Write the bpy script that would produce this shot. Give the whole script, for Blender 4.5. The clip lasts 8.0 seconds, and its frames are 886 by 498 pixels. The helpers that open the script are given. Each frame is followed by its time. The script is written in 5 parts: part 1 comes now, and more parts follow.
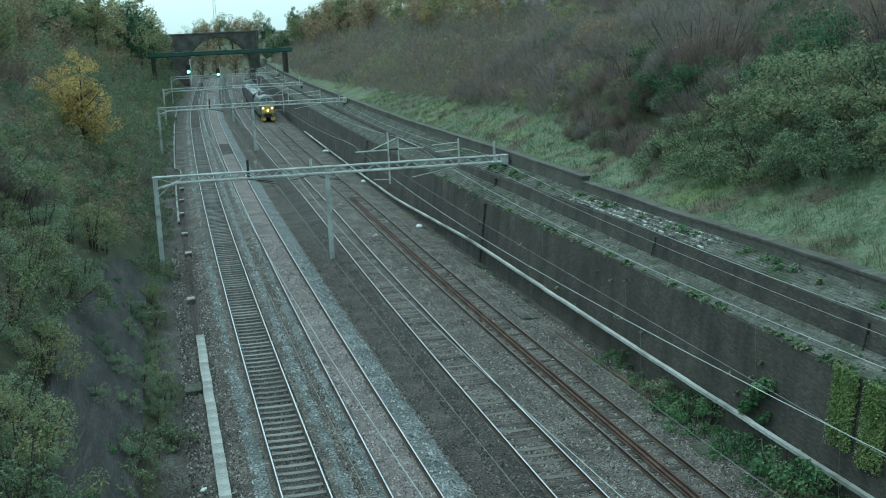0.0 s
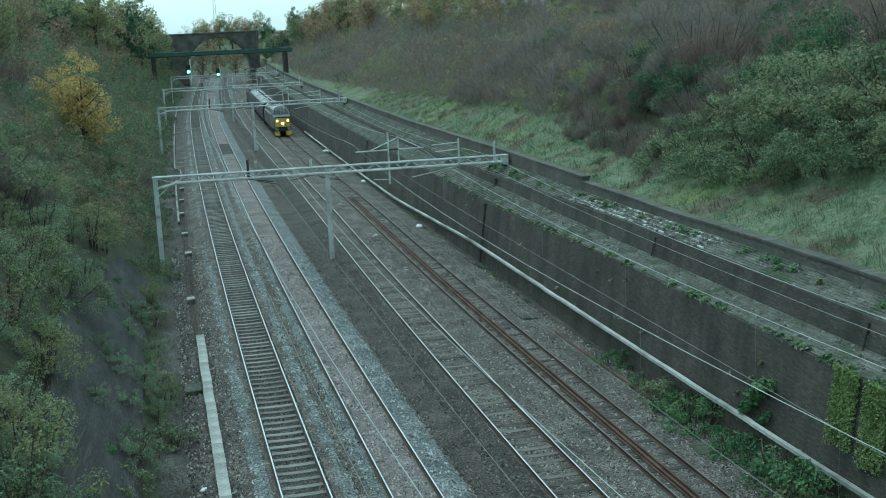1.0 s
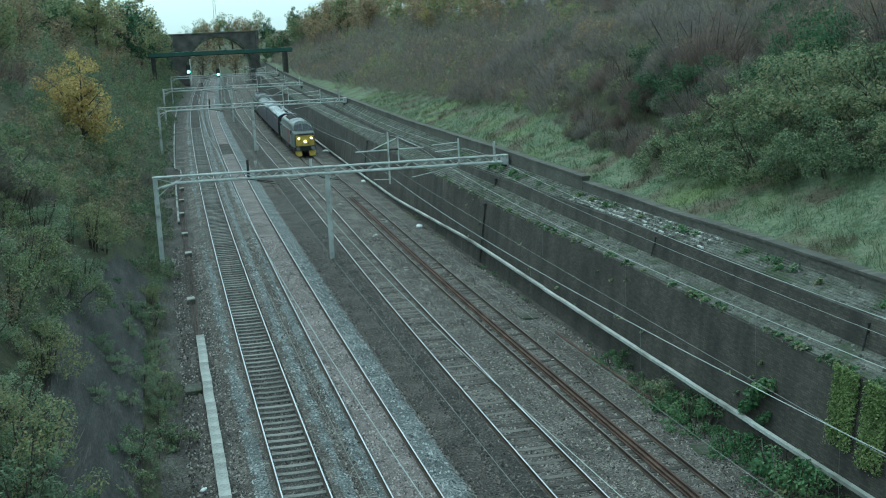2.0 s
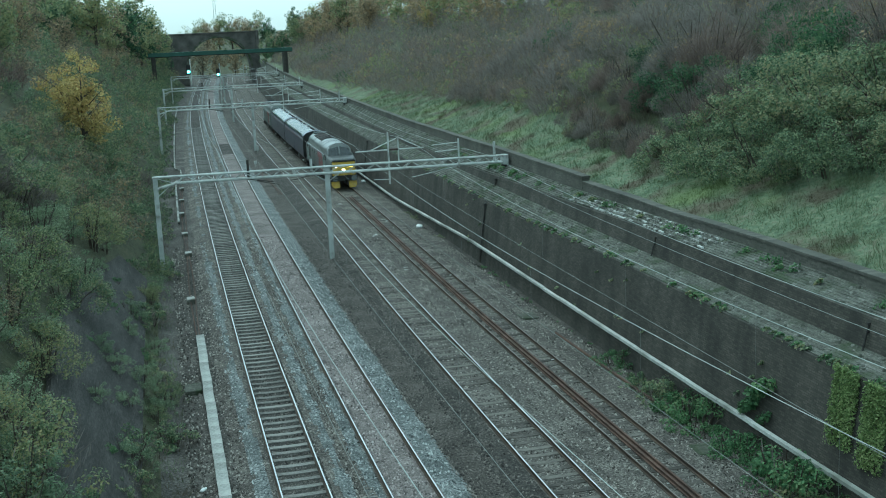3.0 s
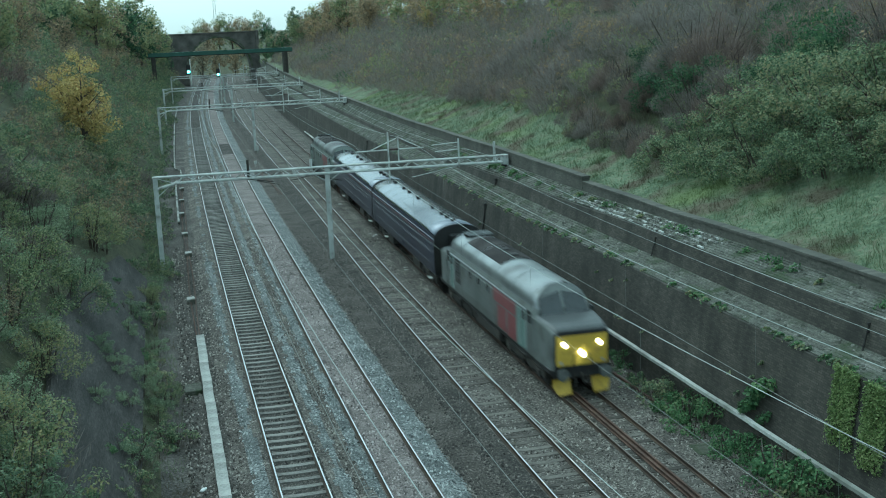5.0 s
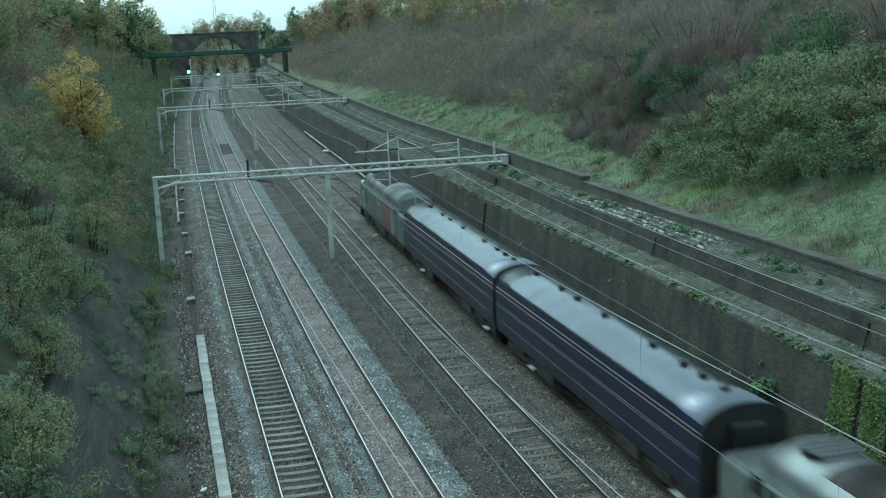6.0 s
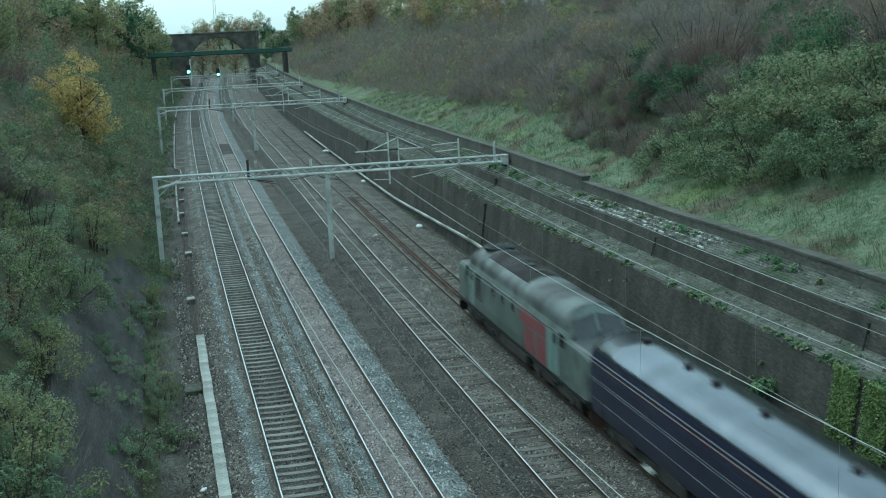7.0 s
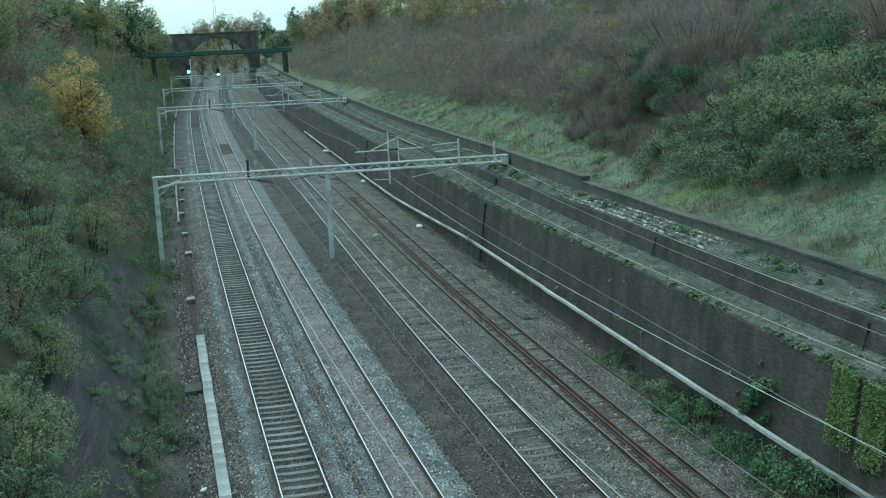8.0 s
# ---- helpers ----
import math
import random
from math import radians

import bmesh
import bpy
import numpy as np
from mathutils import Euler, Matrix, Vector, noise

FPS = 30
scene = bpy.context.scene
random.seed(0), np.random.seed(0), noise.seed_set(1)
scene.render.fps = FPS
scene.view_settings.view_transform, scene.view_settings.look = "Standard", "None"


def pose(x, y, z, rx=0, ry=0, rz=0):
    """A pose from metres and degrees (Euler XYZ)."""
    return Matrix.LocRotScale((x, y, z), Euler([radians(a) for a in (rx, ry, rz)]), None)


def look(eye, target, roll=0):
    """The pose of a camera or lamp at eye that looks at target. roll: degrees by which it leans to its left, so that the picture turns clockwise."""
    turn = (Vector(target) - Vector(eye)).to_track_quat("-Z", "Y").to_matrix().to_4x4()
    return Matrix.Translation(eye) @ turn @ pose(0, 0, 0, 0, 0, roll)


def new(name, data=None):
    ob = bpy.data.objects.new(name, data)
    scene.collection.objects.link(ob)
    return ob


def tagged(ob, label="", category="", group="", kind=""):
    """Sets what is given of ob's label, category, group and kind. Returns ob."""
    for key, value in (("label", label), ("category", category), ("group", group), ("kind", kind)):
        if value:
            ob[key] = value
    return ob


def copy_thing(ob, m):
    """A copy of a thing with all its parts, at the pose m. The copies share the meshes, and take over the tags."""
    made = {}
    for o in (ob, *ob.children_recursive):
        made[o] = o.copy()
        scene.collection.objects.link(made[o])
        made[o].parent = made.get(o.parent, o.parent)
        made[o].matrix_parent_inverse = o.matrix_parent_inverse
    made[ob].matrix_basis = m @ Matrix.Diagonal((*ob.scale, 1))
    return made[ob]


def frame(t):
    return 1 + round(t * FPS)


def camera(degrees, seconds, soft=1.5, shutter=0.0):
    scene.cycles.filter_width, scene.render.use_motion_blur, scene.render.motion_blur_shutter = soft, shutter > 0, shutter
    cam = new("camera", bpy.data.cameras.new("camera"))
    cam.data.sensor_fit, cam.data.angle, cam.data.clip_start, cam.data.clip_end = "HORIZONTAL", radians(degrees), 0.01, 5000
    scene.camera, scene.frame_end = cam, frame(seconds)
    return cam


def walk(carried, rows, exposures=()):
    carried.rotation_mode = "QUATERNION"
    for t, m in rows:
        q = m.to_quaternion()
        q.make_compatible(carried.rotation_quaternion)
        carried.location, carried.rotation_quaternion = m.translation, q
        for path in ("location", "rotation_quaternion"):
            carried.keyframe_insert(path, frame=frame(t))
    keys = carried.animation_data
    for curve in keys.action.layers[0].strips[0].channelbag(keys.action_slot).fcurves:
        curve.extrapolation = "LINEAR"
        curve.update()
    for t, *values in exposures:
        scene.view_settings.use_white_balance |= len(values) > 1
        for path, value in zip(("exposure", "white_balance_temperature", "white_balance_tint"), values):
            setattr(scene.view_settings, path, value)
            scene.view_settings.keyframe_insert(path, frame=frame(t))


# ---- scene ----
cam = camera(42.41, 8.0, soft=1.0, shutter=0.45)
VIEW = look((-3.536, 0.0, 14.551), (8.063, 47.657, 4.841), -2.411)
walk(cam, [(0.0, VIEW), (8.0, VIEW)], exposures=[(0.0, 1.2, 5260, -21), (7.0, 1.2, 5260, -21), (8.0, 1.26, 5260, -21)])

# ---- world and light: a dull, overcast late afternoon ----
SUN_UP, SUN_TURN = radians(56), radians(-35)
world = bpy.data.worlds.new("overcast_sky")
scene.world = world
world.use_nodes = True
_nt = world.node_tree
_sky = _nt.nodes.new("ShaderNodeTexSky")
_sky.sky_type = "NISHITA"
_sky.sun_disc = False
_sky.sun_elevation, _sky.sun_rotation = SUN_UP, SUN_TURN
_sky.air_density, _sky.dust_density, _sky.ozone_density = 1.0, 3.0, 1.5
_haze = _nt.nodes.new("ShaderNodeHueSaturation")
_haze.inputs["Saturation"].default_value = 0.5
_nt.links.new(_sky.outputs[0], _haze.inputs["Color"])
_cloud = _nt.nodes.new("ShaderNodeMix")
_cloud.data_type = "RGBA"
_cloud.inputs[0].default_value = 0.7
_nt.links.new(_haze.outputs[0], _cloud.inputs[6])
_cloud.inputs[7].default_value = (2.8, 3.0, 3.05, 1)
_nt.links.new(_cloud.outputs[2], _nt.nodes["Background"].inputs[0])
_nt.nodes["Background"].inputs[1].default_value = 0.15

sun = new("sun", bpy.data.lights.new("sun", "SUN"))
sun.data.energy, sun.data.angle, sun.data.color = 0.25, radians(60), (1.0, 0.97, 0.93)
_d = Vector((math.sin(SUN_TURN) * math.cos(SUN_UP), math.cos(SUN_TURN) * math.cos(SUN_UP), math.sin(SUN_UP)))
sun.matrix_world = look(_d * 100, (0, 0, 0))

# ---- the line's plan: offset from the straight, and the four tracks ----
GAUGE = 1.505


def bend(y):
    s = (min(max(y, 0.0), 420.0) - 40.0) / 100.0
    c = 1.2952 * s * s - 0.1878 * s ** 3
    if y > 180.0:
        c += 2.8 * ((min(y, 420.0) - 180.0) / 160.0) ** 2
    if y > 420.0:
        c += (y - 420.0) * 0.03
    return c


TRACK_X = {1: (0.0, 0.0), 2: (3.30, -0.135), 3: (8.22, 0.25), 4: (11.65, 0.0)}


def track_x(n, y):
    o, k = TRACK_X[n]
    swing = 0.36 * math.exp(-((y - 99) / 30) ** 2) if n > 2 else 0.0
    return o + k * (min(max(y, 0), 110) - 60) / 100 + bend(y) + swing


def heading(n, y):
    return math.degrees(-math.atan((track_x(n, y + 1) - track_x(n, y - 1)) / 2))


# ---- materials ----
def surface(name, tones, scale=3.0, fine=40.0, rough=0.85, bump=0.3, metal=0.0, distance=0.02, island=0.0, thing=0.0,
            stains=None, stretch=(1, 1, 1), through_light=0.0, spec=0.4, grain=0.33):
    """A procedural surface: two scales of noise between the tones, fine relief, and optional stains."""
    m = bpy.data.materials.new(name)
    m.use_nodes = True
    nt = m.node_tree
    n, l = nt.nodes, nt.links
    b = n["Principled BSDF"]
    b.inputs["Roughness"].default_value = rough
    b.inputs["Metallic"].default_value = metal
    b.inputs["Specular IOR Level"].default_value = spec
    tc = n.new("ShaderNodeTexCoord")
    mp = n.new("ShaderNodeMapping")
    mp.inputs["Scale"].default_value = stretch
    l.new(tc.outputs["Object"], mp.inputs[0])
    big = n.new("ShaderNodeTexNoise")
    big.inputs["Scale"].default_value, big.inputs["Detail"].default_value = scale, 6
    small = n.new("ShaderNodeTexNoise")
    small.inputs["Scale"].default_value, small.inputs["Detail"].default_value = fine, 5 if grain > 0.5 else 3
    small.inputs["Roughness"].default_value = 0.72 if grain > 0.5 else 0.5
    l.new(mp.outputs[0], big.inputs[0])
    l.new(mp.outputs[0], small.inputs[0])
    mix = n.new("ShaderNodeMath")
    mix.operation = "MULTIPLY_ADD"
    l.new(small.outputs[0], mix.inputs[0])
    mix.inputs[1].default_value = grain
    half = n.new("ShaderNodeMath")
    half.operation = "MULTIPLY_ADD"
    l.new(big.outputs[0], half.inputs[0])
    half.inputs[1].default_value, half.inputs[2].default_value = 1.0 - grain, 0.0
    l.new(half.outputs[0], mix.inputs[2])
    fac = mix.outputs[0]
    if island or thing:
        geo = n.new("ShaderNodeNewGeometry")
        info = n.new("ShaderNodeObjectInfo")
        for src, amount in ((geo.outputs["Random Per Island"], island), (info.outputs["Random"], thing)):
            if not amount:
                continue
            a = n.new("ShaderNodeMath")
            a.operation = "SUBTRACT"
            l.new(src, a.inputs[0])
            a.inputs[1].default_value = 0.5
            c = n.new("ShaderNodeMath")
            c.operation = "MULTIPLY_ADD"
            l.new(a.outputs[0], c.inputs[0])
            c.inputs[1].default_value = amount
            l.new(fac, c.inputs[2])
            fac = c.outputs[0]
    ramp = n.new("ShaderNodeValToRGB")
    l.new(fac, ramp.inputs[0])
    els = ramp.color_ramp.elements
    while len(els) < len(tones):
        els.new(0.5)
    lo, hi = (0.36, 0.64) if not island else (0.15, 0.85)
    for i, t in enumerate(tones):
        els[i].position = lo + (hi - lo) * i / max(1, len(tones) - 1)
        els[i].color = (*t, 1)
    col = ramp.outputs[0]
    for tone, sscale, lo_, hi_ in (stains if isinstance(stains, list) else [stains] if stains else []):
        st = n.new("ShaderNodeTexNoise")
        st.inputs["Scale"].default_value, st.inputs["Detail"].default_value = sscale, 5
        l.new(tc.outputs["Object"], st.inputs[0])
        rr = n.new("ShaderNodeMapRange")
        rr.inputs["From Min"].default_value, rr.inputs["From Max"].default_value = lo_, hi_
        l.new(st.outputs[0], rr.inputs[0])
        mx = n.new("ShaderNodeMix")
        mx.data_type = "RGBA"
        l.new(rr.outputs[0], mx.inputs[0])
        l.new(col, mx.inputs[6])
        mx.inputs[7].default_value = (*tone, 1)
        col = mx.outputs[2]
    l.new(col, b.inputs["Base Color"])
    if bump:
        bp = n.new("ShaderNodeBump")
        bp.inputs["Strength"].default_value, bp.inputs["Distance"].default_value = bump, distance
        l.new(small.outputs[0], bp.inputs["Height"])
        l.new(bp.outputs[0], b.inputs["Normal"])
    if through_light:
        tr = n.new("ShaderNodeBsdfTranslucent")
        l.new(col, tr.inputs[0])
        ms = n.new("ShaderNodeMixShader")
        ms.inputs[0].default_value = through_light
        l.new(b.outputs[0], ms.inputs[1])
        l.new(tr.outputs[0], ms.inputs[2])
        l.new(ms.outputs[0], n["Material Output"].inputs[0])
    return m


def bricks(name, c1, c2, mortar, rough=0.9, stain=(0.02, 0.02, 0.018), wash=None):
    """Old brickwork on near-vertical faces, at true brick size."""
    m = surface(name, [c1, c2], 0.5, 14, rough, 0.0)
    n, l = m.node_tree.nodes, m.node_tree.links
    b = n["Principled BSDF"]
    tc = n["Texture Coordinate"]
    sep = n.new("ShaderNodeSeparateXYZ")
    l.new(tc.outputs["Object"], sep.inputs[0])
    com = n.new("ShaderNodeCombineXYZ")
    l.new(sep.outputs[1], com.inputs[0])
    l.new(sep.outputs[2], com.inputs[1])
    br = n.new("ShaderNodeTexBrick")
    br.inputs["Scale"].default_value = 1.0
    br.inputs["Brick Width"].default_value, br.inputs["Row Height"].default_value = 0.235, 0.078
    br.inputs["Mortar Size"].default_value = 0.009
    br.inputs["Color1"].default_value, br.inputs["Color2"].default_value = (0.7, 0.7, 0.7, 1), (1.3, 1.27, 1.22, 1)
    br.inputs["Mortar"].default_value = (*mortar, 1)
    l.new(com.outputs[0], br.inputs[0])
    src = b.inputs["Base Color"].links[0].from_socket
    mu = n.new("ShaderNodeMix")
    mu.data_type, mu.blend_type = "RGBA", "MULTIPLY"
    mu.inputs[0].default_value = 1
    l.new(src, mu.inputs[6])
    l.new(br.outputs[0], mu.inputs[7])
    # long soot streaks, drawn out down the face
    mp = n.new("ShaderNodeMapping")
    mp.inputs["Scale"].default_value = (1, 0.9, 0.16)
    l.new(tc.outputs["Object"], mp.inputs[0])
    st = n.new("ShaderNodeTexNoise")
    st.inputs["Scale"].default_value, st.inputs["Detail"].default_value = 1.1, 7
    l.new(mp.outputs[0], st.inputs[0])
    rr = n.new("ShaderNodeMapRange")
    rr.inputs["From Min"].default_value, rr.inputs["From Max"].default_value = 0.42, 0.85
    l.new(st.outputs[0], rr.inputs[0])
    mx = n.new("ShaderNodeMix")
    mx.data_type = "RGBA"
    l.new(rr.outputs[0], mx.inputs[0])
    l.new(mu.outputs[2], mx.inputs[6])
    mx.inputs[7].default_value = (*stain, 1)
    out = mx.outputs[2]
    if wash:
        wn = n.new("ShaderNodeTexNoise")
        wn.inputs["Scale"].default_value, wn.inputs["Detail"].default_value = 0.35, 8
        l.new(tc.outputs["Object"], wn.inputs[0])
        wr = n.new("ShaderNodeMapRange")
        wr.inputs["From Min"].default_value, wr.inputs["From Max"].default_value = 0.55, 0.75
        wr.inputs["To Max"].default_value = 0.6
        l.new(wn.outputs[0], wr.inputs[0])
        wx = n.new("ShaderNodeMix")
        wx.data_type = "RGBA"
        l.new(wr.outputs[0], wx.inputs[0])
        l.new(out, wx.inputs[6])
        wx.inputs[7].default_value = (*wash, 1)
        out = wx.outputs[2]
    l.new(out, b.inputs["Base Color"])
    bp = n.new("ShaderNodeBump")
    bp.inputs["Strength"].default_value, bp.inputs["Distance"].default_value = 0.6, 0.012
    bp.invert = True
    l.new(br.outputs["Fac"], bp.inputs["Height"])
    l.new(bp.outputs[0], b.inputs["Normal"])
    return m


def glow(name, colour, strength):
    m = bpy.data.materials.new(name)
    m.use_nodes = True
    b = m.node_tree.nodes["Principled BSDF"]
    b.inputs["Base Color"].default_value = (*colour, 1)
    b.inputs["Emission Color"].default_value = (*colour, 1)
    b.inputs["Emission Strength"].default_value = strength
    return m


M = {}
M["grass"] = surface("rough_grass", [(0.06, 0.085, 0.05), (0.10, 0.135, 0.078), (0.15, 0.18, 0.11), (0.16, 0.155, 0.11)], 0.5, 4, 0.95, 0.8, distance=0.15, grain=0.45,
                     stains=[((0.135, 0.17, 0.07), 0.19, 0.53, 0.66), ((0.105, 0.092, 0.062), 0.33, 0.51, 0.62)])
M["bed"] = surface("cess_gravel", [(0.02, 0.018, 0.016), (0.065, 0.058, 0.052), (0.19, 0.175, 0.158)], 0.35, 11, 0.95, 0.9, distance=0.05, grain=0.7)
M["ballast_old"] = surface("old_ballast", [(0.022, 0.019, 0.017), (0.09, 0.08, 0.071), (0.30, 0.275, 0.245)], 0.7, 11, 0.95, 1.0, distance=0.06, grain=0.75)
M["ballast_dark"] = surface("oily_ballast", [(0.016, 0.014, 0.012), (0.058, 0.05, 0.044), (0.17, 0.152, 0.135)], 0.5, 11, 0.95, 1.0, distance=0.05, grain=0.75)
M["ballast_new"] = surface("fresh_granite_ballast", [(0.04, 0.044, 0.045), (0.122, 0.13, 0.13), (0.39, 0.40, 0.395)], 0.6, 11, 0.9, 1.0, distance=0.06, grain=0.75)
M["ballast_pink"] = surface("pink_granite_ballast", [(0.07, 0.06, 0.057), (0.175, 0.15, 0.144), (0.35, 0.31, 0.295)], 0.5, 11, 0.95, 1.0, distance=0.05, grain=0.7)
M["ballast_brown"] = surface("brown_stained_ballast", [(0.012, 0.011, 0.01), (0.045, 0.04, 0.036), (0.15, 0.135, 0.12)], 0.6, 11, 0.95, 1.0, distance=0.06, grain=0.75)
M["revetment"] = surface("black_streaked_revetment", [(0.016, 0.015, 0.014), (0.04, 0.037, 0.035), (0.09, 0.083, 0.078)], 1.3, 9, 0.9, 0.9, distance=0.05, stretch=(1.7, 0.3, 1.7), grain=0.6)
M["litter"] = surface("leaf_litter_earth", [(0.03, 0.03, 0.02), (0.07, 0.075, 0.042), (0.12, 0.11, 0.065)], 0.5, 5, 0.95, 0.8, distance=0.1, grain=0.55)
M["sleeper"] = surface("weathered_concrete_sleeper", [(0.105, 0.10, 0.092), (0.17, 0.162, 0.15), (0.25, 0.24, 0.222)], 1.5, 12, 0.9, 0.3, thing=0.25, grain=0.5)
M["sleeper_old"] = surface("dusty_old_sleeper", [(0.05, 0.044, 0.039), (0.098, 0.088, 0.078), (0.155, 0.142, 0.127)], 1.5, 9, 0.95, 0.4, thing=0.4, grain=0.6)
M["rail_side"] = surface("rusty_rail_side", [(0.035, 0.024, 0.018), (0.075, 0.05, 0.035)], 1.0, 30, 0.8, 0.2)
M["rail_top"] = surface("polished_rail_head", [(0.50, 0.52, 0.54), (0.64, 0.66, 0.68)], 0.5, 10, 0.42, 0.0, metal=1.0)
M["rail_top_dull"] = surface("dull_rail_head", [(0.16, 0.14, 0.125), (0.24, 0.22, 0.20)], 0.5, 10, 0.5, 0.0, metal=1.0)
M["rust"] = surface("rust_brown_steel", [(0.045, 0.029, 0.023), (0.085, 0.05, 0.038), (0.13, 0.078, 0.058)], 0.8, 12, 0.85, 0.3)
M["brick"] = bricks("sooty_engineering_brick", (0.052, 0.049, 0.043), (0.092, 0.086, 0.075), (0.7, 0.7, 0.68))
M["brick_parapet"] = bricks("grey_weathered_parapet_brick", (0.065, 0.064, 0.057), (0.125, 0.12, 0.108), (1.0, 1.0, 0.95), stain=(0.06, 0.062, 0.05))
M["stone"] = surface("rubble_ledge_stone", [(0.04, 0.043, 0.034), (0.085, 0.086, 0.07), (0.17, 0.167, 0.14)], 0.9, 7, 0.95, 1.0, distance=0.08, grain=0.65, stains=((0.045, 0.06, 0.03), 0.7, 0.45, 0.6))
M["concrete"] = surface("grey_precast_concrete", [(0.24, 0.24, 0.225), (0.36, 0.36, 0.345), (0.48, 0.475, 0.45)], 1.2, 18, 0.9, 0.3, grain=0.5, stains=((0.085, 0.085, 0.07), 0.9, 0.5, 0.62))
M["trough"] = surface("pale_trough_concrete", [(0.20, 0.20, 0.185), (0.33, 0.33, 0.315), (0.46, 0.455, 0.43)], 0.8, 12, 0.9, 0.3, grain=0.55, thing=0.12)
M["bag"] = surface("white_plastic_bag", [(0.62, 0.63, 0.62), (0.82, 0.83, 0.82)], 3, 20, 0.5, 0.3)
M["galv"] = surface("weathered_galvanised_steel", [(0.38, 0.40, 0.385), (0.50, 0.52, 0.505), (0.60, 0.62, 0.60)], 1.0, 20, 0.6, 0.1, metal=0.1, stains=((0.2, 0.19, 0.17), 2.0, 0.5, 0.75))
M["dark_steel"] = surface("grimy_dark_steel", [(0.018, 0.017, 0.016), (0.04, 0.037, 0.034), (0.07, 0.06, 0.05)], 2, 25, 0.8, 0.2)
M["insulator"] = surface("brown_insulator", [(0.05, 0.03, 0.025), (0.09, 0.06, 0.05)], 5, 30, 0.3, 0.0)
M["wire"] = surface("weathered_copper_wire", [(0.34, 0.37, 0.355), (0.42, 0.455, 0.44)], 0.3, 5, 0.75, 0.0, metal=0.1)
M["wire_dark"] = surface("dull_catenary_wire", [(0.17, 0.18, 0.17), (0.24, 0.25, 0.24)], 0.3, 5, 0.75, 0.0, metal=0.1)
M["green_paint"] = surface("green_bridge_paint", [(0.03, 0.085, 0.065), (0.055, 0.125, 0.10)], 0.4, 8, 0.5, 0.1)
M["white_paint"] = surface("chalky_white_paint", [(0.30, 0.31, 0.295), (0.46, 0.47, 0.45), (0.62, 0.63, 0.61)], 0.9, 11, 0.85, 0.3, grain=0.55, stains=((0.17, 0.18, 0.155), 0.45, 0.47, 0.68))
M["bark"] = surface("grey_brown_bark", [(0.045, 0.036, 0.028), (0.10, 0.082, 0.068)], 3, 30, 0.95, 0.5)
M["signal_black"] = surface("matt_black_signal_head", [(0.012, 0.012, 0.013), (0.03, 0.03, 0.03)], 4, 30, 0.7, 0.1)
M["signal_green"] = glow("green_signal_lamp", (0.3, 1.0, 0.84), 3.5)


# ---- mesh helpers ----
def link_mesh(name, me, material, parent=None, label=""):
    for mm in (material if isinstance(material, (list, tuple)) else [material]):
        me.materials.append(mm)
    ob = new(name, me)
    if parent is not None:
        ob.parent = parent
    if label:
        ob["label"] = label
    return ob


def part(name, bm, material, parent=None, label="", smooth=False):
    me = bpy.data.meshes.new(name)
    bm.normal_update()
    bm.to_mesh(me)
    bm.free()
    if smooth:
        me.polygons.foreach_set("use_smooth", [True] * len(me.polygons))
    return link_mesh(name, me, material, parent, label)


def from_arrays(name, verts, quads, material, parent=None, label="", smooth=False):
    me = bpy.data.meshes.new(name)
    verts = np.asarray(verts, np.float32)
    quads = np.asarray(quads, np.int32)
    k = quads.shape[1]
    me.vertices.add(len(verts))
    me.vertices.foreach_set("co", verts.ravel())
    me.loops.add(quads.size)
    me.loops.foreach_set("vertex_index", quads.ravel())
    me.polygons.add(len(quads))
    me.polygons.foreach_set("loop_start", np.arange(0, quads.size, k, dtype=np.int32))
    if smooth:
        me.polygons.foreach_set("use_smooth", [True] * len(quads))
    me.update(calc_edges=True)
    me.validate()
    return link_mesh(name, me, material, parent, label)


def box(bm, x0, x1, y0, y1, z0, z1, bevel=0.0, m=None):
    r = bmesh.ops.create_cube(bm, size=1.0, matrix=Matrix.Translation(((x0 + x1) / 2, (y0 + y1) / 2, (z0 + z1) / 2)) @ Matrix.Diagonal((x1 - x0, y1 - y0, z1 - z0, 1)))
    if m is not None:
        bmesh.ops.transform(bm, matrix=m, verts=r["verts"])
    if bevel:
        es = {e for v in r["verts"] for e in v.link_edges}
        bmesh.ops.bevel(bm, geom=list(es), offset=bevel, segments=1, affect="EDGES")
    return bm


def tube(bm, a, b, r, seg=6, r2=None):
    a, b = Vector(a), Vector(b)
    d = b - a
    q = d.to_track_quat("Z", "Y").to_matrix().to_4x4()
    bmesh.ops.create_cone(bm, cap_ends=True, segments=seg, radius1=r, radius2=r if r2 is None else r2, depth=d.length,
                          matrix=Matrix.Translation((a + b) / 2) @ q)
    return bm


def disc(bm, c, r, depth, axis="X", seg=20):
    m = Matrix.Translation(c) @ {"X": Matrix.Rotation(radians(90), 4, "Y"), "Y": Matrix.Rotation(radians(90), 4, "X"), "Z": Matrix.Identity(4)}[axis]
    bmesh.ops.create_cone(bm, cap_ends=True, segments=seg, radius1=r, radius2=r, depth=depth, matrix=m)
    return bm


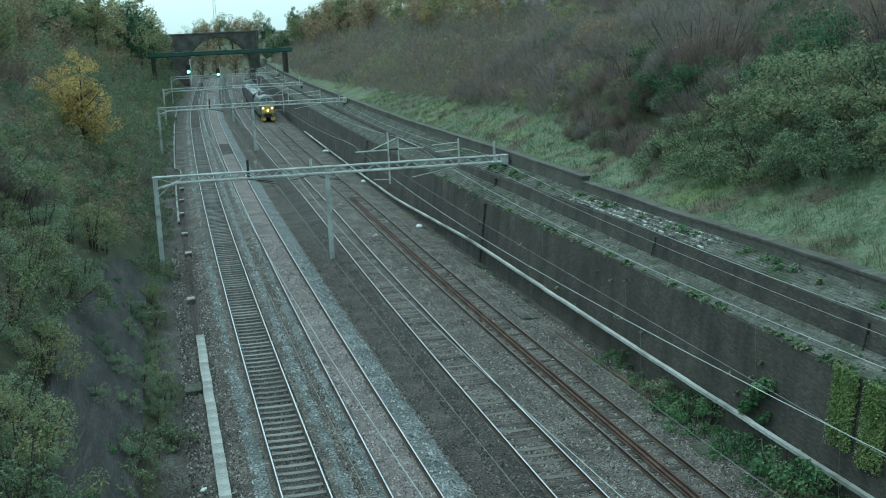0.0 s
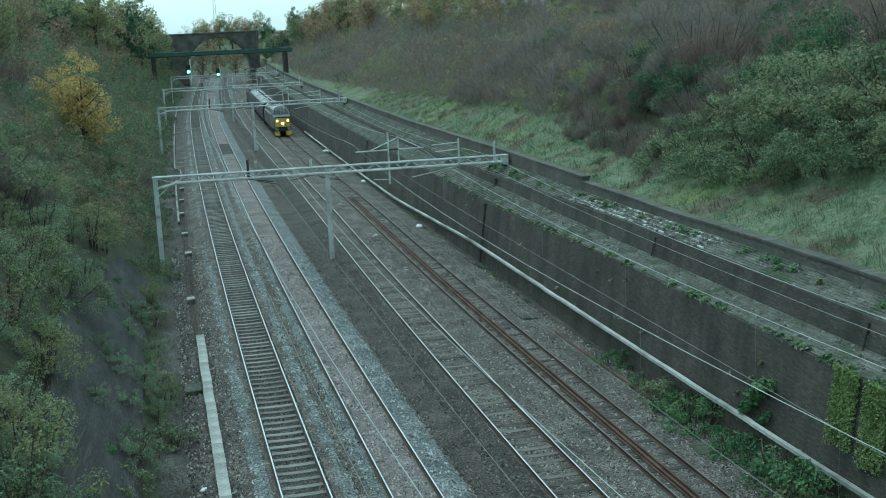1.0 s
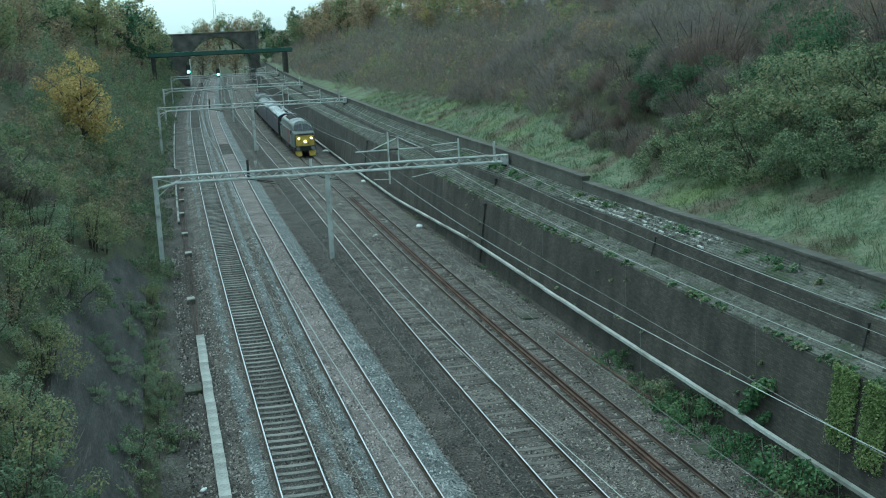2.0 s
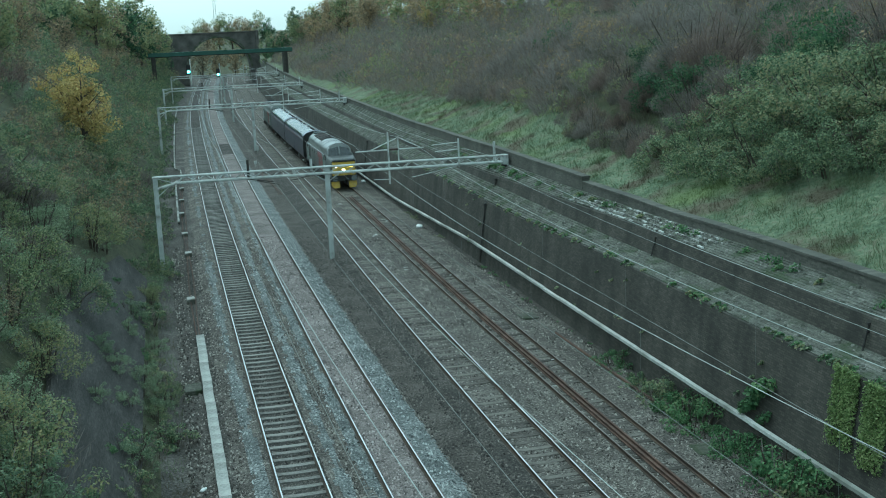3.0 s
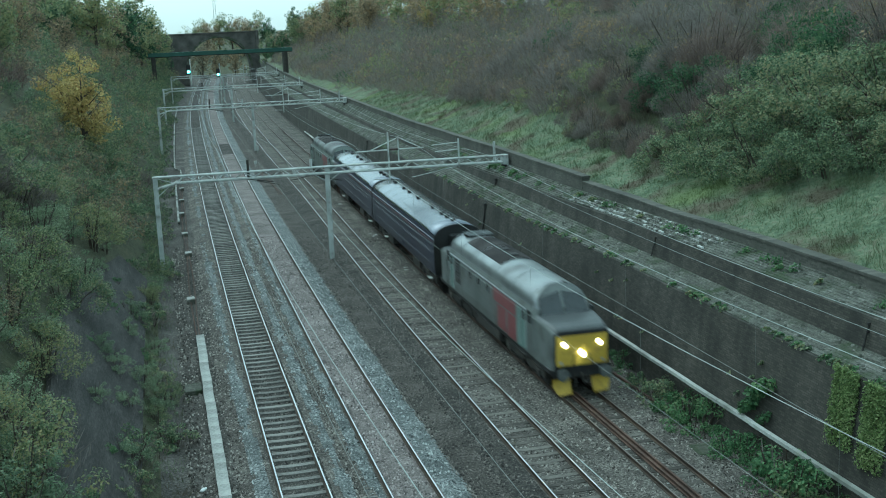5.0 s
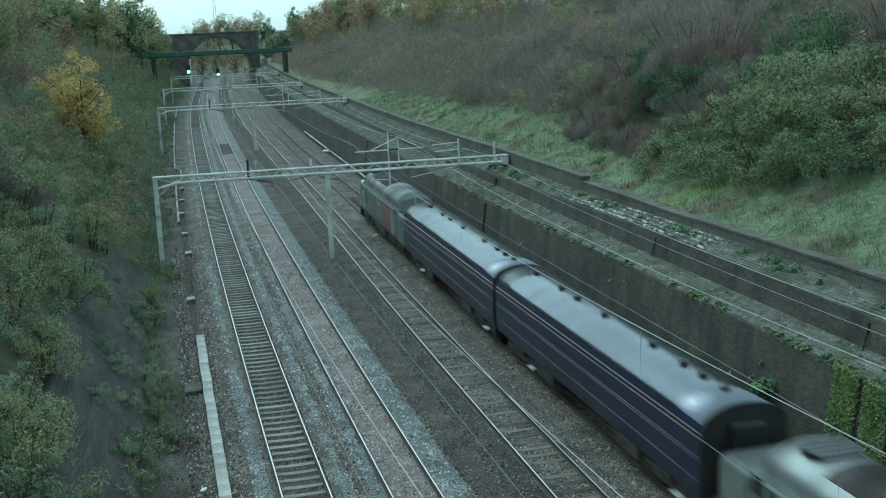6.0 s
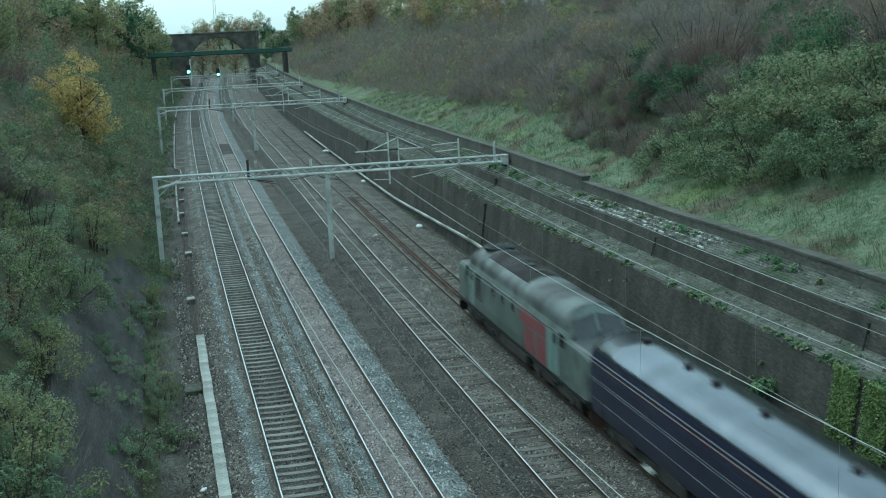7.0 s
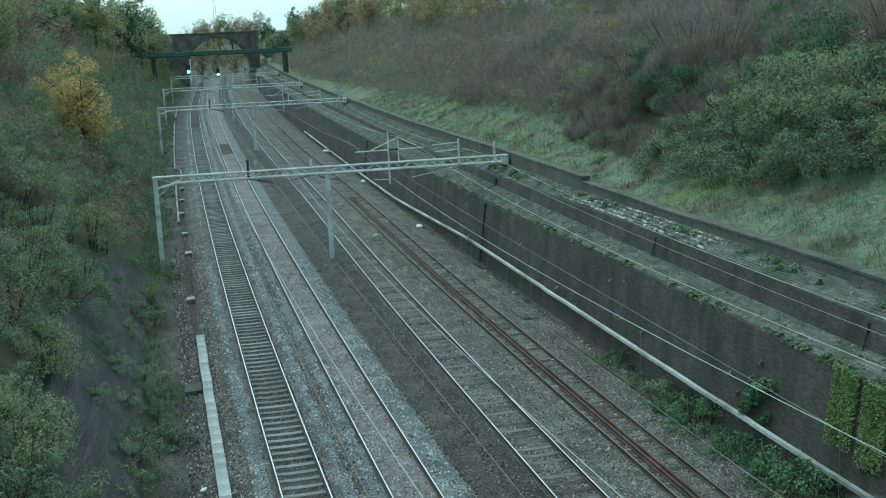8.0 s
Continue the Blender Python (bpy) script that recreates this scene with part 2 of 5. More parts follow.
def loft(sections, closed=True, caps=True):
    """A bmesh through cross-sections (lists of points, all of one length)."""
    bm = bmesh.new()
    rows = [[bm.verts.new(p) for p in s] for s in sections]
    n = len(rows[0])
    for a, b in zip(rows, rows[1:]):
        for i in range(n if closed else n - 1):
            j = (i + 1) % n
            bm.faces.new((a[i], a[j], b[j], b[i]))
    if caps and closed:
        bm.faces.new(rows[0][::-1])
        bm.faces.new(rows[-1])
    bmesh.ops.recalc_face_normals(bm, faces=bm.faces)
    return bm


def along(profile, ys, x_of, dz=None):
    """Cross-section (x, z) swept along the line."""
    out = []
    for y in ys:
        c = x_of(y)
        k = dz(y) if dz else 0.0
        out.append([(c + x, y, z + k) for x, z in profile])
    return out


def wire_strand(bm, pts, r, seg=4):
    rows = []
    for i, p in enumerate(pts):
        p = Vector(p)
        rows.append([bm.verts.new(p + Vector((r * math.cos(a), 0, r * math.sin(a)))) for a in [2 * math.pi * k / seg for k in range(seg)]])
    for a, b in zip(rows, rows[1:]):
        for i in range(seg):
            bm.faces.new((a[i], a[(i + 1) % seg], b[(i + 1) % seg], b[i]))
    return bm


def span(a, b, step):
    n = max(1, int(round((b - a) / step)))
    return [a + (b - a) * i / n for i in range(n + 1)]


# ---- ground: one sheet, the cutting's cross-section swept along the line ----
LEFT_FOOT, WALL_X = -4.5, 15.3
PROFILE = [(-1500, 12), (-300, 12.5), (-60, 13), (-30, 13.4), (-19, 13.0), (-15, 10.6), (-12, 7.7), (-9, 4.7), (-6.5, 2.0), (-5.2, 0.5), (-4.5, -0.25), (-3.6, -0.42),
           (15.0, -0.45), (15.9, -0.6), (16.8, 3.2), (18.75, 4.7), (19.3, 5.45), (22, 6.3), (25, 7.6), (30, 10.6), (36, 14.0), (42, 16.0), (60, 16.2), (120, 13.5), (300, 12.5), (1500, 12)]


def ground_z(rx, y):
    for (a, za), (b, zb) in zip(PROFILE, PROFILE[1:]):
        if a <= rx <= b:
            z = za + (zb - za) * (rx - a) / (b - a)
            break
    else:
        z = PROFILE[0][1]
    if rx < LEFT_FOOT - 1 or rx > 19.6:
        w = min(1.0, (abs(rx - 7) - 12) / 6) if rx > 19 else min(1.0, (LEFT_FOOT - 1 - rx) / 4)
        z += w * (0.9 * noise.noise((rx * 0.09, y * 0.05, 3)) + 0.35 * noise.noise((rx * 0.35, y * 0.3, 7)))
    if y > 430 and -8 < rx < 22:
        z = max(z, min(11.0, (y - 430) * 0.12))
    if y > 345:
        z = min(z, 13.0)
    return z


def build_ground():
    ys = [-600, -200] + span(-120, 0, 10) + span(3, 200, 2.2) + span(205, 480, 6) + [520, 600, 800, 1200, 2500]
    xs = [-1500, -700, -300, -150, -80, -45, -30] + span(-27, -5, 0.8) + [-4.5, -4.0, -3.6] + span(-1, 14, 3) + [15.0, 15.9, 16.8, 18.75] + span(19.3, 46, 0.9) + [50, 56, 64, 80, 120, 200, 300, 700, 1500]
    verts, quads = [], []
    for y in ys:
        c = bend(y)
        for x in xs:
            verts.append((x + c, y, ground_z(x, y)))
    w = len(xs)
    for j in range(len(ys) - 1):
        for i in range(w - 1):
            a = j * w + i
            quads.append((a, a + 1, a + w + 1, a + w))
    g = from_arrays("ground", verts, quads, [M["grass"], M["bed"], M["litter"]], smooth=True)
    idx = [2 if ys[j] > 415 else 1 if -4.3 <= (xs[i] + xs[i + 1]) / 2 <= 15.5 else 2 if -40 < (xs[i] + xs[i + 1]) / 2 < 0 or 25 < xs[i] < 60 else 0 for j in range(len(ys) - 1) for i in range(w - 1)]
    g.data.polygons.foreach_set("material_index", idx)
    tagged(g, "grassy cutting slopes and gravel track bed", "ground", kind="structure")


build_ground()


# ---- retaining wall beside the tracks: two tiers, ledges and a parapet ----
def ease(y, a, b, va, vb):
    return va + (vb - va) * min(1.0, max(0.0, (y - a) / (b - a)))


def lower_top(y):
    return ease(y, 48, 63, 3.74, 3.44)


def upper_top(y):
    return ease(y, 48, 84, 5.02, 4.34)


def parapet_foot(y):
    return ease(y, 40, 60, 5.36, 5.14)


def parapet_top(y):
    t = ease(y, 38, 47, 5.86, 5.72)
    if y > 58.6:
        t = ease(y, 74, 104, 5.97, 5.70)
    return t + 0.05 * noise.noise((y * 0.2, 1, 1)) + 0.025 * noise.noise((y * 1.1, 4, 1))


def ledge_steps(x0, x1, z0, z1, k):
    """Stepped courses climbing from the wall's edge to the foot of the next tier."""
    pts = []
    for i in range(k):
        z = z0 + (z1 - z0) * (i + 1) / k
        pts += [(x0 + (x1 - x0) * i / k, z), (x0 + (x1 - x0) * (i + 0.92) / k, z + 0.012)]
    return pts


def swept(section, ys):
    return [[(x + bend(y), y, z) for x, z in section(y)] for y in ys]


def build_walls():
    ys = span(-110, -5, 15) + span(0, 110, 1.5) + span(116, 380, 6)
    w = part("wall_lower", loft(swept(lambda y: [(15.35, -1.0), (15.93, lower_top(y) - 0.02), (15.97, lower_top(y)), (17.3, lower_top(y) - 0.02), (17.3, -1.0)], ys)), M["brick"])
    tagged(w, "sooty brick lower retaining wall beside the track", "retaining wall", kind="structure")
    w = part("wall_upper", loft(swept(lambda y: [(17.15, 3.2), (17.45, upper_top(y) - 0.02), (17.5, upper_top(y)), (18.75, upper_top(y) - 0.02), (18.75, 3.2)], ys)), M["brick"])
    tagged(w, "dark brick upper tier of the retaining wall", "retaining wall", kind="structure")
    lower = part("ledge_lower", loft(swept(lambda y: ledge_steps(16.0, 17.34, lower_top(y), 4.0, 8) + [(17.3, 3.3), (16.1, 3.3)], ys)), M["ledge"])
    tagged(lower, "stepped mossy brick ledge below the upper wall", "ledge", kind="structure")
    upper = part("ledge_upper", loft(swept(lambda y: ledge_steps(17.54, 18.76, upper_top(y), parapet_foot(y), 8) + [(18.72, 4.2), (17.6, 4.2)], ys)), M["ledge"])
    tagged(upper, "stepped ledge of pale worn brick below the parapet", "ledge", kind="structure")
    for name, y0, y1 in (("parapet_near", -110, 58.6), ("parapet_far", 58.62, 380)):
        pys = [y0] + [v for v in ys if y0 + 0.2 < v < y1 - 0.2] + [y1]
        w = part(name, loft(swept(lambda y: [(18.7, 4.9), (18.74, parapet_top(y) - 0.1), (18.69, parapet_top(y) - 0.1), (18.69, parapet_top(y)), (19.2, parapet_top(y)),
                                             (19.2, parapet_top(y) - 0.1), (19.15, parapet_top(y) - 0.1), (19.15, 4.9)], pys)), M["brick_parapet"])
        tagged(w, "weathered brick parapet with a stone coping", "parapet wall", kind="structure")
    return lower, upper


M["ledge"] = surface("mossy_worn_brick_courses", [(0.035, 0.037, 0.03), (0.075, 0.076, 0.064), (0.13, 0.13, 0.112), (0.22, 0.218, 0.195)], 1.6, 11, 0.95, 0.8, distance=0.04, grain=0.6, stretch=(1.6, 0.6, 1.6), stains=((0.05, 0.065, 0.035), 0.7, 0.5, 0.66))
LEDGE_LOWER, LEDGE_UPPER = build_walls()


def build_ledges():
    """Crumbled mortar and small stones lying on the steps of the two ledges."""
    rng = random.Random(11)
    for name, x0, x1, za, zb, n in (("rubble_ledge_lower", 16.0, 17.2, lower_top, lambda y: 4.0, 900), ("rubble_ledge_upper", 17.55, 18.65, upper_top, parapet_foot, 900)):
        verts, quads = [], []
        for i in range(n):
            y = 24 + 96 * rng.random() ** 1.4
            if za is upper_top and rng.random() < 0.4:
                y = 42 + 18 * rng.random()
            u = rng.random()
            x = x0 + (x1 - x0) * u + bend(y)
            z = za(y) + (zb(y) - za(y)) * (math.floor(u * 8) + 1) / 8
            s = rng.uniform(0.02, 0.05)
            a = rng.uniform(0, 3.1)
            ca, sa = math.cos(a) * s, math.sin(a) * s
            h = s * rng.uniform(0.6, 1.4)
            k = len(verts)
            lx, ly = rng.uniform(0.8, 1.3), rng.uniform(1.0, 2.2)
            for dz, t in ((-0.03, 1.0), (h, 0.7)):
                for sx, sy in ((-1, -1), (1, -1), (1, 1), (-1, 1)):
                    verts.append((x + t * (sx * ca * lx - sy * sa * ly), y + t * (sx * sa * lx + sy * ca * ly), z + dz))
            quads += [(k, k + 1, k + 5, k + 4), (k + 1, k + 2, k + 6, k + 5), (k + 2, k + 3, k + 7, k + 6), (k + 3, k, k + 4, k + 7), (k + 4, k + 5, k + 6, k + 7)]
        o = from_arrays(name, verts, quads, M["stone_bits"])
        tagged(o, "loose crumbled stones lying on the wall ledge", "rubble", kind="stuff")


M["stone_bits"] = surface("pale_broken_stone", [(0.06, 0.062, 0.05), (0.10, 0.10, 0.085), (0.25, 0.245, 0.225)], 0.8, 12, 0.95, 0.5, island=0.7)
build_ledges()


# ---- tracks ----
def bed_height(x, top, sleeper_top):
    """Height of the ballast across a track: low between the rails, heaped at the shoulders."""
    z = top
    if abs(x) > 0.86:
        z = sleeper_top + 0.035
    if abs(x) > 1.35:
        z = sleeper_top + 0.035 - (abs(x) - 1.35) * 0.32
    if abs(x) > 2.25:
        z = -0.52
    elif abs(abs(x) - 0.7525) < 0.12:
        z = min(z, -0.16)
    return z


def build_track(n, near, far, sleeper_mat, head_mat, bed_mat, sleeper_top, spacing=0.65, sleepers=True, label="", bury=0.05, fresh=()):
    t = new("railway_track")
    tagged(t, label, "railway track", "parallel tracks", kind="structure")
    ys = span(-110, -10, 20) + span(0, 120, 4) + span(128, 420, 8)
    for side, nm in ((-1, "rail"), (1, "rail")):
        x = side * GAUGE / 2
        pr = [(x - 0.075, -0.15), (x - 0.075, -0.135), (x - 0.012, -0.115), (x - 0.012, -0.045), (x - 0.036, -0.035), (x - 0.034, -0.004), (x - 0.023, 0.0),
              (x + 0.023, 0.0), (x + 0.034, -0.004), (x + 0.036, -0.035), (x + 0.012, -0.045), (x + 0.012, -0.115), (x + 0.075, -0.135), (x + 0.075, -0.15)]
        bm = loft(along(pr, ys, lambda y: track_x(n, y)))
        for f in bm.faces:
            f.material_index = 1 if f.normal.z > 0.99 and f.calc_center_median().z > -0.001 else 0
        part(nm, bm, [M["rail_side"], M[head_mat]], t)
    # ballast bed with sloping shoulders
    top = sleeper_top - (bury if sleepers else -0.04)
    rng = random.Random(n)
    xs = [-2.3 + 4.6 * i / 36 for i in range(37)]
    rows, slots = [], []
    ys2 = span(-110, -2, 6) + span(0, 150, 0.5) + span(152, 420, 3)
    for y in ys2:
        r = []
        for x in xs:
            z = bed_height(x, top, sleeper_top)
            z += 0.022 * noise.noise((x * 2.1 + n * 9, y * 1.1, 2)) + 0.012 * noise.noise((x * 7, y * 6, n))
            r.append((track_x(n, y) + x, y, z))
        rows.append(r)
    for y in ys2[:-1]:
        for x in xs[:-1]:
            k = 2 if abs(x) > 0.86 and n < 3 else 0
            if (n == 2 and 141 < y < 154 and abs(x) < 0.7) or (n == 3 and x < -0.95 + 0.15 * noise.noise((3, y * 0.4, 2))):
                k = 3
            for a, b, full in fresh:
                d = min(x - a, b - x) + 0.16 * noise.noise((n + a, y * 0.5, 1)) + 0.13 * noise.noise((x * 3, y * 1.7, n))
                if d > full * 0.1 * (1 + noise.noise((a, y * 0.12, 9)) * 2):
                    k = 1
            slots.append(k)
    bed = part("ballast_bed", loft(rows, closed=False, caps=False), [M[bed_mat], M["ballast_new"], M["ballast_old"], M["ballast_brown"]], t, smooth=False)
    bed.data.polygons.foreach_set("material_index", slots)
    if sleepers:
        bm = bmesh.new()
        h = sleeper_top
        pr = [(-0.14, -0.36), (0.14, -0.36), (0.12, h), (-0.12, h)]
        secs = []
        for x, dz in ((-1.27, -0.03), (-1.2, 0.02), (-0.45, 0.0), (-0.3, -0.008), (0.3, -0.008), (0.45, 0.0), (1.2, 0.02), (1.27, -0.03)):
            secs.append([(x, a, z + (dz if z > -0.3 else 0)) for a, z in pr])
        first = part("sleeper", loft(secs), M[sleeper_mat], t)
        y, i = near, 0
        first.matrix_basis = pose(track_x(n, y), y, 0, 0, 0, heading(n, y))
        while y < far:
            y += spacing
            i += 1
            o = first.copy()
            scene.collection.objects.link(o)
            o.matrix_basis = pose(track_x(n, y) + rng.uniform(-0.015, 0.015), y, rng.uniform(-0.012, 0.006), 0, 0, heading(n, y) + rng.uniform(-0.5, 0.5))
    return t


build_track(1, 12, 185, "sleeper", "rail_top", "ballast_brown", -0.145, label="straight-railed track on pale concrete sleepers", fresh=((1.05, 1.55, 0.5), (-1.6, -1.1, 1.2)))
build_track(2, 27, 27, "sleeper", "rail_top", "ballast_pink", -0.16, sleepers=False, label="track buried to the rails in pinkish ballast", fresh=((0.8, 1.75, 0.0), (-1.35, -0.92, 0.7)))
build_track(3, 10, 175, "sleeper_old", "rail_top", "ballast_old", -0.15, label="track on dusty old sleepers in brown ballast", bury=0.02)
build_track(4, 10, 175, "sleeper_old", "rail_top_dull", "ballast_old", -0.15, label="dull railed track with spare rails in the middle", bury=0.02)


def strip(name, x0, x1, y0, y1, z, material, label, wob=0.12, lift=0.05, seed=1):
    """A ragged, slightly heaped strip of ballast or earth along the line."""
    rows = []
    for y in span(y0, min(y1, 160), 0.8) + (span(160, y1, 6)[1:] if y1 > 160 else []):
        r = []
        for i in range(7):
            u = i / 6
            e = wob * (1.6 * noise.noise((seed * 7 + (0 if u < 0.5 else 3), y * 0.35, 0)) + noise.noise((seed * 3, y * 1.3, u)))
            x = x0 + (x1 - x0) * u + (e if i in (0, 6) else 0.3 * e)
            hh = lift * math.sin(math.pi * u) + 0.025 * noise.noise((x * 3, y * 1.5, seed)) * (1 if 0 < i < 6 else 0)
            r.append((bend(y) + x, y, z(x, y) + (hh if 0 < i < 6 else -0.05)))
        rows.append(r)
    o = part(name, loft(rows, closed=False, caps=False), M[material])
    return tagged(o, label, "ballast", kind="structure")


strip("ballast_shoulder", 4.9, 6.9, 20, 330, lambda x, y: -0.32, "ballast_dark", "dark oily ballast between the two pairs of tracks", 0.15, 0.05, 5)
strip("ballast_shoulder", 9.2, 10.7, 18, 330, lambda x, y: -0.22, "ballast_old", "brown ballast between the slow lines", 0.1, 0.05, 6)
strip("ballast_shoulder", 12.75, 14.9, 18, 330, lambda x, y: -0.3, "ballast_old", "brown ballast beside the retaining wall", 0.1, 0.05, 7)
strip("ballast_shoulder", -3.3, -1.8, 18, 330, lambda x, y: -0.33, "bed", "grey cess gravel beside the track", 0.1, 0.04, 8)


def spare_rails():
    t = new("spare_rail")
    tagged(t, "pair of rusty spare rails lying between running rails", "rail")
    for dx in (-0.32, -0.12):
        pr = [(dx - 0.07, -0.12), (dx - 0.07, -0.10), (dx - 0.012, -0.085), (dx - 0.012, -0.02), (dx - 0.036, -0.01), (dx - 0.034, 0.025),
              (dx + 0.034, 0.025), (dx + 0.036, -0.01), (dx + 0.012, -0.02), (dx + 0.012, -0.085), (dx + 0.07, -0.10), (dx + 0.07, -0.12)]
        part("rail", loft(along(pr, span(-60, 98, 3), lambda y: track_x(4, y))), M["rust"], t)


spare_rails()


# ---- cable troughs and pipes ----
def build_troughs():
    t = new("cable_trough")
    tagged(t, "pale concrete cable trough with lids in the cess", "cable trough")
    y = 22.0
    rng = random.Random(3)
    while y < 55.5:
        bm = bmesh.new()
        box(bm, -0.17, 0.17, -0.48, 0.48, -0.12, 0.0, 0.01)
        box(bm, -0.2, 0.2, -0.491, 0.491, 0.0, 0.05, 0.006)
        o = part("lid", bm, M["trough"], t)
        o.matrix_basis = pose(-2.49 + bend(y) + rng.uniform(-0.012, 0.012), y, -0.12 + rng.uniform(-0.006, 0.006), 0, 0, rng.uniform(-0.7, 0.7))
        y += 0.985
    c = new("cable_run")
    tagged(c, "bundle of brown cables lying along the cess", "cables")
    for k in range(4):
        bm = bmesh.new()
        pts = [(-2.78 + 0.11 * k + bend(y) + 0.05 * math.sin(y * 0.25 + k), y, -0.2 + 0.03 * (k % 2)) for y in span(55, 120, 1.5)]
        wire_strand(bm, pts, 0.035, 5)
        part("cable", bm, M["rust"] if k % 2 else M["dark_steel"], c)
    # slab over a chamber
    bm = bmesh.new()
    box(bm, -3.42, -2.72, 47.0, 48.1, -0.35, -0.12, 0.02)
    tagged(part("chamber_lid", bm, M["stone"]), "square concrete chamber cover beside the trough", "chamber lid")
    bm = bmesh.new()
    box(bm, 13.3, 14.2, 53.0, 54.0, -0.4, -0.16, 0.02)
    tagged(part("chamber_lid", bm, M["stone"]), "grey slab over a drain beside the wall", "chamber lid")
    bm = bmesh.new()
    box(bm, 13.2, 14.4, 33.6, 34.6, -0.4, -0.2, 0.02)
    tagged(part("chamber_lid", bm, M["stone"]), "grey slab over a drain beside the wall", "chamber lid")
    # far run: boxes at the cess
    for y, dx in ((64, -2.7), (78, -2.5), (86, -2.6), (96, -2.7), (104, -2.6), (112, -2.5)):
        bm = bmesh.new()
        box(bm, -0.22, 0.22, -0.4, 0.4, -0.3, 0.12, 0.02)
        o = part("location_box", bm, M["concrete"])
        o.matrix_world = pose(dx + bend(y), y, -0.12)
        tagged(o, "small grey lineside box standing in the cess", "lineside box", "lineside boxes")
    bm = bmesh.new()
    wire_strand(bm, [(-3.0 + bend(y) + (0.6 if 118 < y < 130 else 0) - 0.004 * (y - 100), y, -0.12) for y in span(92, 240, 2)], 0.09, 5)
    tagged(part("surface_pipe", bm, M["concrete"]), "pale grey surface pipe along the cess", "pipe")
    # trunking on the wall
    p = new("wall_trunking")
    tagged(p, "white painted cable trunking bracketed to the wall", "cable trunking")
    y = 12.0
    rng = random.Random(8)

    def tz(y):
        return 0.72 if y < 70 else max(-0.05, 0.72 - (y - 70) * 0.03)
    while y < 165:
        s = 2.4
        a, b = Vector((15.22 + bend(y), y, tz(y))), Vector((15.22 + bend(y + s), y + s - 0.03, tz(y + s)))
        bm = bmesh.new()
        o1, o2 = rng.uniform(-0.012, 0.012), rng.uniform(-0.012, 0.012)
        secs = []
        for q in (a, b):
            secs.append([(q.x - 0.09 + o2, q.y, q.z - 0.06 + o1), (q.x + 0.08 + o2, q.y, q.z - 0.06 + o1), (q.x + 0.08 + o2, q.y, q.z + 0.06 + o1), (q.x - 0.09 + o2, q.y, q.z + 0.06 + o1)])
        bm.free()
        part("trunking_length", loft(secs), M["white_paint"], p)
        if y < 90:
            bm = bmesh.new()
            box(bm, a.x - 0.06, a.x + 0.4, a.y - 0.03, a.y + 0.03, a.z - 0.17, a.z - 0.09)
            part("bracket", bm, M["dark_steel"], p)
        y += s
    # old pipe on the ground near the wall
    bm = bmesh.new()
    wire_strand(bm, [(14.9 - 0.018 * y + bend(y), y, -0.2) for y in span(38.5, 50, 1)], 0.06, 6)
    tagged(part("ground_pipe", bm, M["rust"]), "rusty pipe lying on the ballast by the wall", "pipe")


build_troughs()


def drain_pipes():
    for y, xb, xt, z0, z1 in ((68.2, 15.32, 15.84, -0.4, lower_top(68.2) - 0.25), (70.8, 17.12, 17.38, 3.9, upper_top(70.8) - 0.25), (46.0, 17.1, 17.4, 3.9, upper_top(46) - 0.25), (30.2, 17.1, 17.4, 3.9, upper_top(30) - 0.25), (112, 15.3, 15.84, -0.4, lower_top(112) - 0.25)):
        t = new("drain_pipe")
        tagged(t, "dark cast iron drain pipe on the wall", "drain pipe", "drain pipes on the wall")
        c = bend(y)
        r = 0.055 if y > 60 else 0.03
        part("pipe", tube(bmesh.new(), (xb + c, y, z0), (xt + c, y + 0.1, z1), r, 8), M["dark_steel"], t)
        bm = bmesh.new()
        box(bm, xt + c - 2.2 * r, xt + c + 1.7 * r, y + 0.1 - 2.2 * r, y + 0.1 + 2.2 * r, z1 - 0.02, z1 + 2.5 * r, 0.01)
        part("hopper", bm, M["dark_steel"], t)
        for k in (0.25, 0.75):
            x, z = xb + (xt - xb) * k + c, z0 + (z1 - z0) * k
            bm = bmesh.new()
            box(bm, x - 1.3 * r, x + 1.7 * r, y + 0.05 - 1.3 * r, y + 0.05 + 1.3 * r, z - 0.03, z + 0.03)
            part("collar", bm, M["dark_steel"], t)


drain_pipes()


